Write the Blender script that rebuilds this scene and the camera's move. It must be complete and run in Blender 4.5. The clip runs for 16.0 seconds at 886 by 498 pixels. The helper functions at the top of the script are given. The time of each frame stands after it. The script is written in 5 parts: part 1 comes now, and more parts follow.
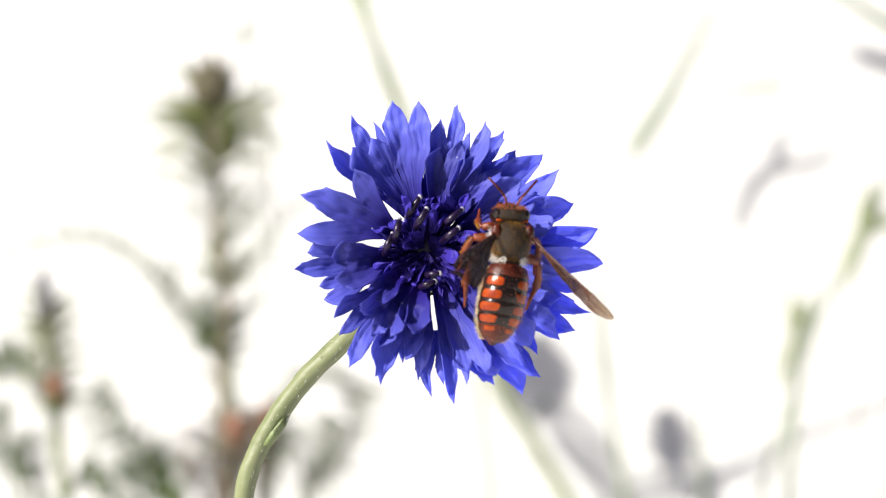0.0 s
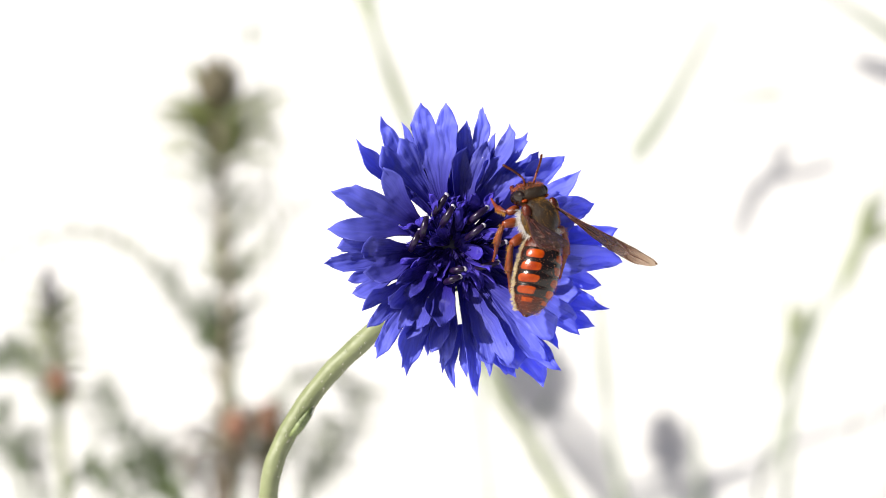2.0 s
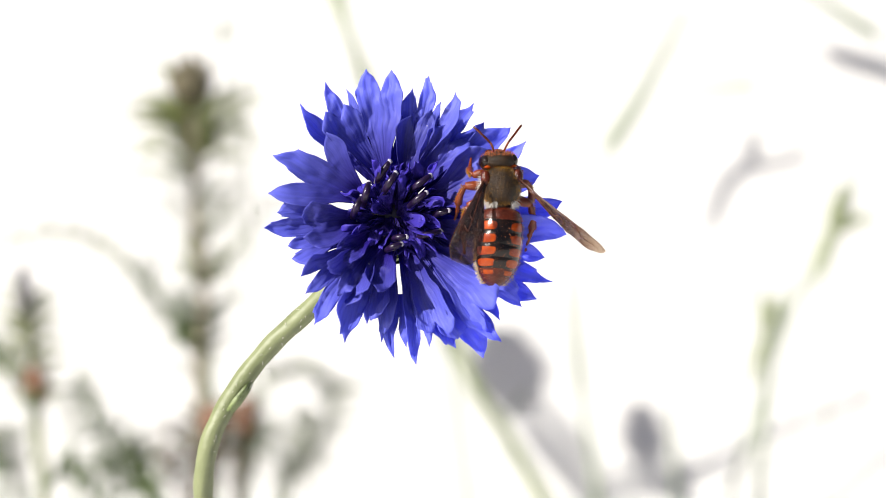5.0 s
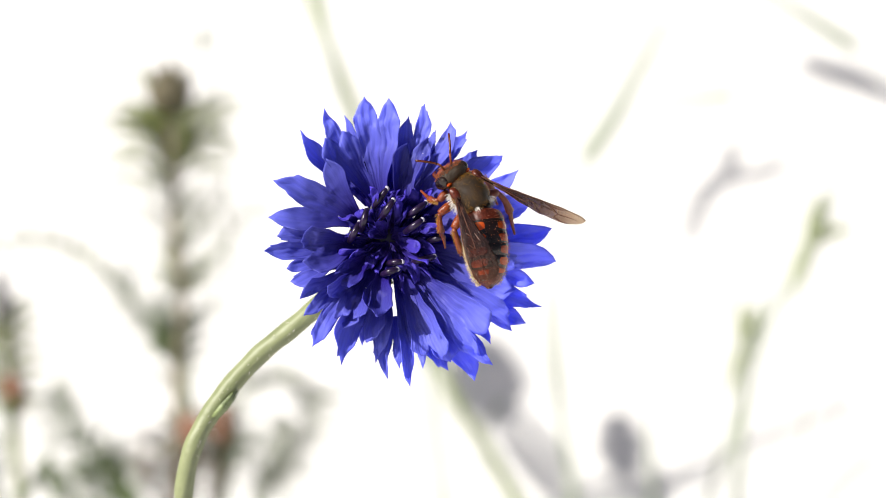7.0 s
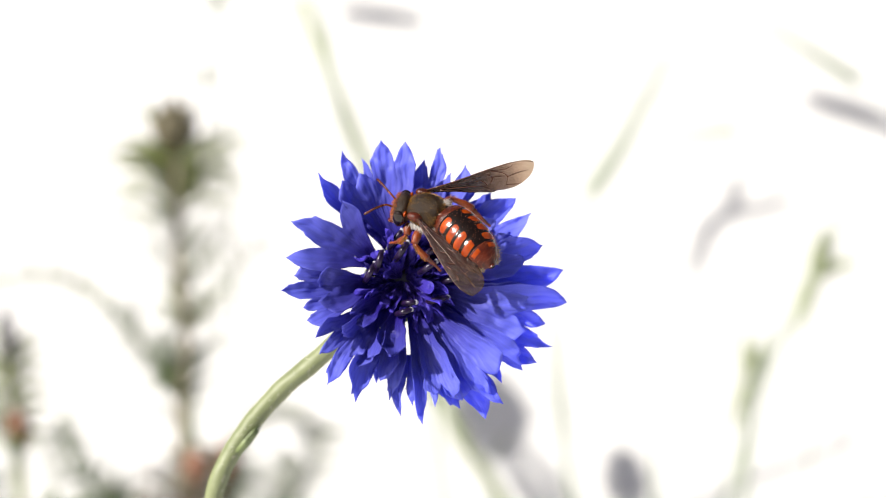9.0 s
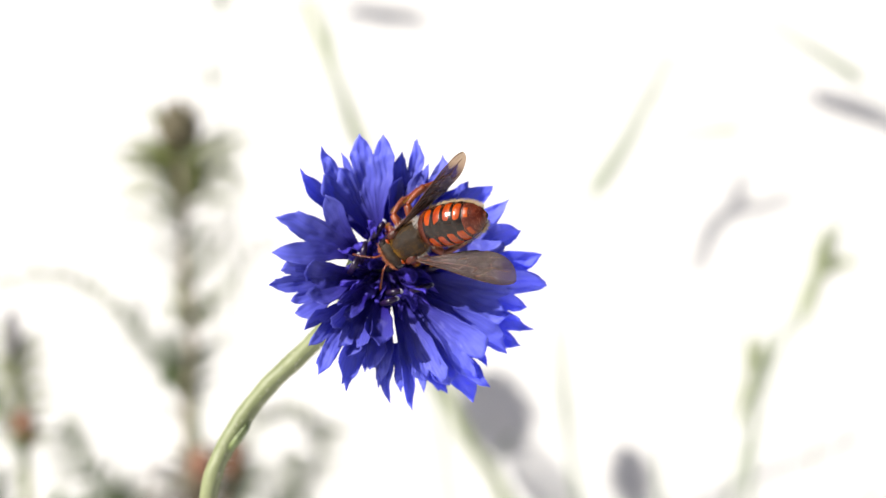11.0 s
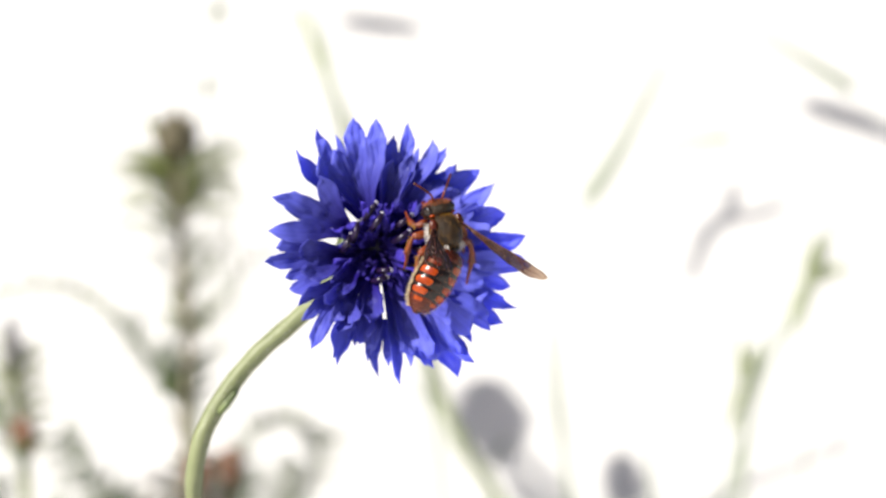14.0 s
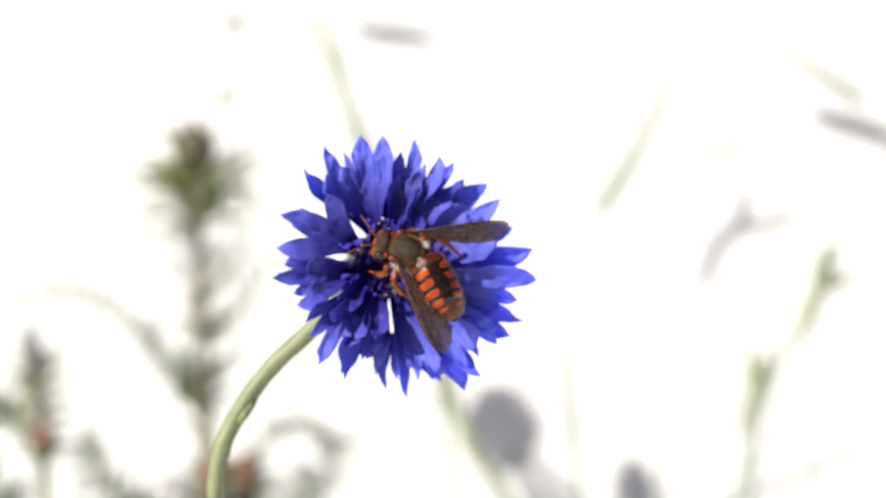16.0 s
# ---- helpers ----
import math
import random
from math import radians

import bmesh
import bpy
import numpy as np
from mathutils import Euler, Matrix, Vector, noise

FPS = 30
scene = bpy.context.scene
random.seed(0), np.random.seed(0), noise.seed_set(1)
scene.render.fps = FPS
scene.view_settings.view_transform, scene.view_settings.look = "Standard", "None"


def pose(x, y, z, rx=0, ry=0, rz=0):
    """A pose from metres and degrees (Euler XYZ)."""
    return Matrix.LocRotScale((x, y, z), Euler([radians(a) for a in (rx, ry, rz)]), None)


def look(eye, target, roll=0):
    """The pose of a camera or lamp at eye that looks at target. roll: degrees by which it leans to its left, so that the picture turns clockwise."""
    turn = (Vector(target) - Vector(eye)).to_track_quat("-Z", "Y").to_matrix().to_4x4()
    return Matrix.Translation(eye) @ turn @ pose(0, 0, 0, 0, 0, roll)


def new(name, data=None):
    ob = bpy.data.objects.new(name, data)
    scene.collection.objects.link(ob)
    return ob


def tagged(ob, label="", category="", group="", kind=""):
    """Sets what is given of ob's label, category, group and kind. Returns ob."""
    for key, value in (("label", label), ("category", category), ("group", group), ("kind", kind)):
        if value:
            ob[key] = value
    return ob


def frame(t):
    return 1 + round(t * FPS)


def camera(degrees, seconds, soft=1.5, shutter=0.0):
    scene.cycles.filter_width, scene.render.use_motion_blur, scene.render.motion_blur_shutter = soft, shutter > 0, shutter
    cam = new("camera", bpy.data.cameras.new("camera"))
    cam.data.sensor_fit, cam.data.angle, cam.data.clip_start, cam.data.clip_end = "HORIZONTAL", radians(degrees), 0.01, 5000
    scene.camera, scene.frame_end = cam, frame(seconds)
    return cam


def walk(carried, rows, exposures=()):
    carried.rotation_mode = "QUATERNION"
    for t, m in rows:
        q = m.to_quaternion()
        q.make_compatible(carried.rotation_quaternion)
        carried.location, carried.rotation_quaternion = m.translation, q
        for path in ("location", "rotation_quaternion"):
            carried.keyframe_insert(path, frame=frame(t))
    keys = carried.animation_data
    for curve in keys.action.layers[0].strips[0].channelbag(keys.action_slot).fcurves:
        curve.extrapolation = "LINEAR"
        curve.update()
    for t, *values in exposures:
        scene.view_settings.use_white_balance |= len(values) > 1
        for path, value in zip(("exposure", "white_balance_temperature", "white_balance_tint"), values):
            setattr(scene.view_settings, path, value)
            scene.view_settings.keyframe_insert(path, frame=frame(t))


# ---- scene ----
cam = camera(20, 16.0, soft=0.5)
cam.data.dof.use_dof = True
cam.data.dof.focus_distance = 0.293
cam.data.dof.aperture_fstop = 27

PATH = [
    (0, 0.0000, -0.0007, 0.7153, -0.002, -22.000, -0.001),
    (0.5, 0.0000, -0.0031, 0.7162, 0.107, -22.066, 0.260),
    (1, 0.0000, -0.0052, 0.7171, 0.178, -21.962, 0.269),
    (1.5, 0.0000, -0.0070, 0.7178, 0.064, -21.945, 0.501),
    (2, 0.0000, -0.0085, 0.7184, -0.040, -21.952, 0.865),
    (2.5, 0.0000, -0.0098, 0.7189, 0.116, -21.929, 0.738),
    (3, 0.0000, -0.0108, 0.7194, 0.253, -21.798, 0.568),
    (3.5, 0.0000, -0.0116, 0.7197, 0.171, -22.052, 0.540),
    (4, 0.0000, -0.0123, 0.7200, 0.324, -22.077, 0.504),
    (6.5, 0.0000, -0.0137, 0.7205, 0.975, -21.998, 0.668),
    (7, 0.0000, -0.0139, 0.7206, 1.129, -21.849, 0.822),
    (7.5, 0.0000, -0.0140, 0.7207, 1.101, -21.818, 0.768),
    (8, 0.0000, -0.0142, 0.7207, 1.185, -21.680, 0.981),
    (8.5, 0.0000, -0.0144, 0.7208, 0.923, -21.188, 0.740),
    (9, 0.0000, -0.0147, 0.7209, 1.013, -21.051, 0.672),
    (11.5, 0.0000, -0.0186, 0.7225, 0.892, -21.107, 0.440),
    (12, 0.0000, -0.0200, 0.7231, 1.032, -21.242, 0.732),
    (12.5, 0.0000, -0.0217, 0.7238, 1.008, -21.144, 0.738),
    (13, 0.0000, -0.0237, 0.7246, 1.229, -21.042, 0.790),
    (13.5, 0.0000, -0.0261, 0.7255, 1.147, -21.081, 0.699),
    (14, 0.0000, -0.0289, 0.7267, 1.028, -20.896, 0.390),
    (14.5, 0.0000, -0.0320, 0.7279, 0.988, -21.001, 0.712),
    (15, 0.0000, -0.0356, 0.7294, 0.968, -20.613, 0.582),
    (15.5, 0.0000, -0.0397, 0.7311, 0.787, -20.722, 0.635),
    (16, 0.0000, -0.0444, 0.7329, 0.687, -20.709, 0.402),
]

def view(yaw, pitch, roll):
    """The turn of a camera from its heading, tilt and lean, in degrees."""
    return (Euler((0, 0, -radians(yaw))).to_matrix() @ Euler((radians(90 + pitch), 0, 0)).to_matrix()
            @ Euler((0, 0, radians(roll))).to_matrix()).to_4x4()


walk(cam, [(t, Matrix.Translation((x, y, z)) @ view(yaw, pitch, roll)) for t, x, y, z, yaw, pitch, roll in PATH])

# ---- light ----
SUN_UP, SUN_SIDE = 41, -115      # elevation, and heading from +Y towards +X, in degrees
world = bpy.data.worlds.new("sky")
scene.world = world
world.use_nodes = True
sky = world.node_tree.nodes.new("ShaderNodeTexSky")
sky.sky_type, sky.sun_disc = "NISHITA", False
sky.sun_elevation, sky.sun_rotation = radians(SUN_UP), radians(SUN_SIDE)
sky.air_density, sky.dust_density, sky.ozone_density = 0.6, 3.6, 0.5
back = world.node_tree.nodes["Background"]
back.inputs["Strength"].default_value = 0.068
world.node_tree.links.new(sky.outputs["Color"], back.inputs["Color"])
sun = new("sun", bpy.data.lights.new("sun", "SUN"))
sun.data.energy, sun.data.angle, sun.data.color = 5.0, radians(0.5), (1.0, 0.96, 0.9)
to_sun = Vector((math.sin(radians(SUN_SIDE)) * math.cos(radians(SUN_UP)),
                 math.cos(radians(SUN_SIDE)) * math.cos(radians(SUN_UP)), math.sin(radians(SUN_UP))))
sun.matrix_world = look(to_sun * 20, (0, 0, 0))
scene.view_settings.exposure = 0.46


# ---- materials ----
def material(name):
    m = bpy.data.materials.new(name)
    m.use_nodes = True
    n, l = m.node_tree.nodes, m.node_tree.links
    return m, n, l, n["Principled BSDF"]


def ramp(n, stops):
    r = n.new("ShaderNodeValToRGB")
    e = r.color_ramp.elements
    while len(e) < len(stops):
        e.new(0.5)
    for k, (p, c) in zip(e, stops):
        k.position, k.color = p, (*c, 1)
    return r


def mottled(name, dark, light, scale, rough=0.5, bump=0.2, fine=8.0, sheen=0.0, through_light=0.0, metal=0.0, coat=0.0, gloss=0.5):
    """A surface mottled between two colours at two scales, with fine relief."""
    m, n, l, p = material(name)
    co = n.new("ShaderNodeTexCoord")
    big, small, mix = n.new("ShaderNodeTexNoise"), n.new("ShaderNodeTexNoise"), n.new("ShaderNodeMath")
    big.inputs["Scale"].default_value, small.inputs["Scale"].default_value = scale, scale * fine
    big.inputs["Detail"].default_value = small.inputs["Detail"].default_value = 4
    for t in (big, small):
        l.new(co.outputs["Object"], t.inputs["Vector"])
    mix.operation = "MULTIPLY_ADD"
    l.new(small.outputs["Fac"], mix.inputs[0])
    mix.inputs[1].default_value = 0.4
    half = n.new("ShaderNodeMath")
    half.operation = "MULTIPLY"
    half.inputs[1].default_value = 0.6
    l.new(big.outputs["Fac"], half.inputs[0])
    l.new(half.outputs[0], mix.inputs[2])
    r = ramp(n, [(0.36, dark), (0.62, light)])
    l.new(mix.outputs[0], r.inputs["Fac"])
    l.new(r.outputs["Color"], p.inputs["Base Color"])
    p.inputs["Roughness"].default_value, p.inputs["Metallic"].default_value = rough, metal
    p.inputs["Sheen Weight"].default_value = sheen
    p.inputs["Coat Weight"].default_value = coat
    p.inputs["Specular IOR Level"].default_value = gloss
    if bump:
        b = n.new("ShaderNodeBump")
        b.inputs["Strength"].default_value, b.inputs["Distance"].default_value = bump, 0.2 / scale
        l.new(small.outputs["Fac"], b.inputs["Height"])
        l.new(b.outputs["Normal"], p.inputs["Normal"])
    if through_light:
        tr, ad = n.new("ShaderNodeBsdfTranslucent"), n.new("ShaderNodeMixShader")
        pale = n.new("ShaderNodeGamma")          # light passes two skins of each leaf
        pale.inputs["Gamma"].default_value = 0.34
        l.new(r.outputs["Color"], pale.inputs["Color"])
        l.new(pale.outputs["Color"], tr.inputs["Color"])
        ad.inputs["Fac"].default_value = through_light
        l.new(p.outputs[0], ad.inputs[1])
        l.new(tr.outputs[0], ad.inputs[2])
        l.new(ad.outputs[0], n["Material Output"].inputs["Surface"])
    return m


def petal_material(name, base, tip, through_light):
    """Thin blue petal: streaked along its length, violet at the base, letting light through."""
    m, n, l, p = material(name)
    uv = n.new("ShaderNodeUVMap")
    sep = n.new("ShaderNodeSeparateXYZ")
    l.new(uv.outputs["UV"], sep.inputs["Vector"])
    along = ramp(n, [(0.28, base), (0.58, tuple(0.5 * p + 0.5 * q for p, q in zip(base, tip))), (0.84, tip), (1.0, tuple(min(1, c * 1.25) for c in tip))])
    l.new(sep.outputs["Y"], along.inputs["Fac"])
    stretch = n.new("ShaderNodeMapping")
    stretch.inputs["Scale"].default_value = (20, 1.6, 1)
    l.new(uv.outputs["UV"], stretch.inputs["Vector"])
    veins = n.new("ShaderNodeTexNoise")
    veins.inputs["Scale"].default_value, veins.inputs["Detail"].default_value = 1.0, 3
    l.new(stretch.outputs["Vector"], veins.inputs["Vector"])
    lines, thin = n.new("ShaderNodeMapping"), n.new("ShaderNodeTexNoise")
    lines.inputs["Scale"].default_value = (62, 3.5, 1)
    l.new(uv.outputs["UV"], lines.inputs["Vector"])
    thin.inputs["Scale"].default_value, thin.inputs["Detail"].default_value = 1.0, 2
    l.new(lines.outputs["Vector"], thin.inputs["Vector"])
    both = n.new("ShaderNodeMath")
    both.operation, both.inputs[1].default_value = "MULTIPLY_ADD", 0.5
    l.new(thin.outputs["Fac"], both.inputs[0])
    l.new(veins.outputs["Fac"], both.inputs[2])
    info = n.new("ShaderNodeObjectInfo")
    shade = n.new("ShaderNodeMath")
    shade.operation = "MULTIPLY_ADD"
    shade.inputs[1].default_value, shade.inputs[2].default_value = 0.62, 0.58
    l.new(veins.outputs["Fac"], shade.inputs[0])
    shade2 = n.new("ShaderNodeMath")
    shade2.operation = "MULTIPLY_ADD"
    shade2.inputs[1].default_value = 0.26
    l.new(info.outputs["Random"], shade2.inputs[0])
    l.new(shade.outputs[0], shade2.inputs[2])
    tint = n.new("ShaderNodeMix")
    tint.data_type, tint.blend_type = "RGBA", "MULTIPLY"
    tint.inputs["Factor"].default_value = 1
    l.new(along.outputs["Color"], tint.inputs[6])
    l.new(shade2.outputs[0], tint.inputs[7])
    co, cells, dot, some = n.new("ShaderNodeTexCoord"), n.new("ShaderNodeTexVoronoi"), n.new("ShaderNodeMath"), n.new("ShaderNodeMath")
    cells.inputs["Scale"].default_value = 620
    l.new(co.outputs["Object"], cells.inputs["Vector"])
    dot.operation, dot.inputs[1].default_value = "LESS_THAN", 0.085
    l.new(cells.outputs["Distance"], dot.inputs[0])
    some.operation, some.inputs[1].default_value = "GREATER_THAN", 0.72
    parts = n.new("ShaderNodeSeparateXYZ")
    l.new(cells.outputs["Color"], parts.inputs["Vector"])
    l.new(parts.outputs["X"], some.inputs[0])
    grain = n.new("ShaderNodeMath")
    grain.operation = "MULTIPLY"
    l.new(dot.outputs[0], grain.inputs[0])
    l.new(some.outputs[0], grain.inputs[1])
    tone = ramp(n, [(0.45, (0.02, 0.012, 0.08)), (0.55, (0.62, 0.62, 0.72))])
    l.new(parts.outputs["Y"], tone.inputs["Fac"])
    dusty = n.new("ShaderNodeMix")
    dusty.data_type = "RGBA"
    l.new(grain.outputs[0], dusty.inputs["Factor"])
    l.new(tint.outputs[2], dusty.inputs[6])
    l.new(tone.outputs["Color"], dusty.inputs[7])
    l.new(dusty.outputs[2], p.inputs["Base Color"])
    p.inputs["Roughness"].default_value = 0.46
    p.inputs["Specular IOR Level"].default_value = 0.26
    b = n.new("ShaderNodeBump")
    b.inputs["Strength"].default_value, b.inputs["Distance"].default_value = 0.45, 0.0002
    l.new(both.outputs[0], b.inputs["Height"])
    l.new(b.outputs["Normal"], p.inputs["Normal"])
    tr, ad = n.new("ShaderNodeBsdfTranslucent"), n.new("ShaderNodeMixShader")
    l.new(tint.outputs[2], tr.inputs["Color"])
    l.new(b.outputs["Normal"], tr.inputs["Normal"])
    ad.inputs["Fac"].default_value = through_light
    l.new(p.outputs[0], ad.inputs[1])
    l.new(tr.outputs[0], ad.inputs[2])
    l.new(ad.outputs[0], n["Material Output"].inputs["Surface"])
    return m


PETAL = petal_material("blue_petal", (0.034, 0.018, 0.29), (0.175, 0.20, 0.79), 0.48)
PETAL_IN = petal_material("violet_petal", (0.024, 0.011, 0.16), (0.072, 0.05, 0.48), 0.35)
STAMEN = mottled("dark_stamen", (0.005, 0.002, 0.010), (0.018, 0.007, 0.04), 900, 0.3, 0.1, gloss=0.4)
POLLEN = mottled("pale_pollen", (0.22, 0.2, 0.28), (0.55, 0.54, 0.6), 3000, 0.5, 0.3)
SEPAL = mottled("green_sepal", (0.07, 0.1, 0.03), (0.2, 0.25, 0.1), 400, 0.5, 0.3)
STEM = mottled("downy_stem", (0.14, 0.165, 0.07), (0.215, 0.24, 0.12), 70, 0.5, 0.15, fine=5)
GROUND = mottled("pale_gravel", (0.755, 0.745, 0.715), (0.835, 0.825, 0.80), 9, 0.9, 0.35, fine=14)
LEAF = mottled("green_leaf", (0.20, 0.24, 0.08), (0.36, 0.405, 0.16), 120, 0.6, 0.2, through_light=0.62)
STALK = mottled("pale_stalk", (0.19, 0.2, 0.11), (0.3, 0.32, 0.19), 150, 0.6, 0.2)
TAN = mottled("tan_stalk", (0.21, 0.175, 0.12), (0.35, 0.30, 0.22), 150, 0.65, 0.2)
FRESH = mottled("fresh_grass", (0.36, 0.42, 0.22), (0.52, 0.58, 0.34), 120, 0.6, 0.2, through_light=0.5)
PALE = mottled("pale_caster", (0.44, 0.49, 0.41), (0.56, 0.61, 0.54), 120, 0.7, 0.2)
HERB = mottled("dark_herb_leaf", (0.085, 0.125, 0.045), (0.18, 0.24, 0.10), 120, 0.6, 0.2, through_light=0.4)
DUSTY = mottled("grey_green_leaf", (0.25, 0.28, 0.18), (0.40, 0.44, 0.31), 120, 0.65, 0.2, through_light=0.62)
STRAW = mottled("pale_grass", (0.27, 0.32, 0.22), (0.39, 0.44, 0.33), 120, 0.6, 0.2, through_light=0.45)
BROWN = mottled("brown_bud", (0.07, 0.055, 0.035), (0.19, 0.145, 0.095), 250, 0.7, 0.4)
BUD = mottled("olive_bud", (0.085, 0.075, 0.043), (0.19, 0.165, 0.10), 250, 0.7, 0.4)
RUST = mottled("rust_bract", (0.20, 0.09, 0.05), (0.36, 0.19, 0.125), 250, 0.7, 0.3)
GREY = mottled("grey_husk", (0.13, 0.125, 0.13), (0.26, 0.25, 0.26), 200, 0.8, 0.4)
FUR_DARK = mottled("dark_brown_cuticle", (0.008, 0.005, 0.002), (0.034, 0.017, 0.006), 900, 0.34, 0.8, gloss=0.3)
FUR_GOLD = mottled("tawny_fur", (0.16, 0.065, 0.006), (0.55, 0.27, 0.025), 500, 0.5, 0.0)
FUR_WHITE = mottled("white_fur", (0.5, 0.46, 0.42), (0.75, 0.72, 0.68), 600, 0.7, 0.0, sheen=0.3)
CREAM = mottled("cream_fur", (0.4, 0.3, 0.14), (0.7, 0.58, 0.34), 700, 0.7, 0.0, sheen=0.3)
BLACK = mottled("black_cuticle", (0.002, 0.0014, 0.0012), (0.009, 0.005, 0.003), 1600, 0.3, 0.5, gloss=0.22)
ORANGE = mottled("orange_cuticle", (0.20, 0.02, 0.001), (0.37, 0.055, 0.0012), 500, 0.2, 0.2, gloss=0.35)
MAROON = mottled("maroon_cuticle", (0.03, 0.006, 0.003), (0.11, 0.018, 0.006), 700, 0.26, 0.3, gloss=0.35)
CROWN = mottled("orange_brown_fur", (0.24, 0.062, 0.018), (0.5, 0.16, 0.055), 700, 0.6, 0.0)
LEG = mottled("rusty_leg", (0.09, 0.015, 0.003), (0.24, 0.045, 0.007), 900, 0.28, 0.4)
EYE = mottled("dark_eye", (0.006, 0.003, 0.002), (0.016, 0.008, 0.005), 3000, 0.09, 0.03, gloss=0.5)
VEIN = mottled("wing_vein", (0.04, 0.012, 0.006), (0.12, 0.04, 0.02), 900, 0.35, 0.1)


def wing_material():
    """Smoky brown membrane, clearer towards the tip, glossy."""
    m, n, l, p = material("smoky_wing")
    co = n.new("ShaderNodeTexCoord")
    nz = n.new("ShaderNodeTexNoise")
    nz.inputs["Scale"].default_value = 3000
    l.new(co.outputs["Object"], nz.inputs["Vector"])
    uv = n.new("ShaderNodeUVMap")
    sep = n.new("ShaderNodeSeparateXYZ")
    l.new(uv.outputs["UV"], sep.inputs["Vector"])
    r = ramp(n, [(0.0, (0.03, 0.010, 0.008)), (0.6, (0.055, 0.032, 0.026)), (1.0, (0.17, 0.13, 0.11))])
    l.new(sep.outputs["Y"], r.inputs["Fac"])
    l.new(r.outputs["Color"], p.inputs["Base Color"])
    p.inputs["Roughness"].default_value = 0.1
    p.inputs["Specular IOR Level"].default_value = 0.8
    b = n.new("ShaderNodeBump")
    b.inputs["Strength"].default_value, b.inputs["Distance"].default_value = 1.0, 0.0004
    l.new(nz.outputs["Fac"], b.inputs["Height"])
    l.new(b.outputs["Normal"], p.inputs["Normal"])
    tr, mix = n.new("ShaderNodeBsdfTransparent"), n.new("ShaderNodeMixShader")
    clear = ramp(n, [(0.0, (0.9, 0.9, 0.9)), (0.45, (0.8, 0.8, 0.8)), (0.7, (0.5, 0.5, 0.5)), (0.88, (0.17, 0.17, 0.17))])
    l.new(sep.outputs["Y"], clear.inputs["Fac"])
    tone = ramp(n, [(0.2, (0.34, 0.16, 0.11)), (0.55, (0.58, 0.42, 0.34)), (1.0, (0.80, 0.70, 0.60))])
    l.new(sep.outputs["Y"], tone.inputs["Fac"])
    l.new(tone.outputs["Color"], tr.inputs["Color"])
    l.new(clear.outputs["Color"], mix.inputs["Fac"])
    l.new(tr.outputs[0], mix.inputs[1])
    l.new(p.outputs[0], mix.inputs[2])
    l.new(mix.outputs[0], n["Material Output"].inputs["Surface"])
    return m


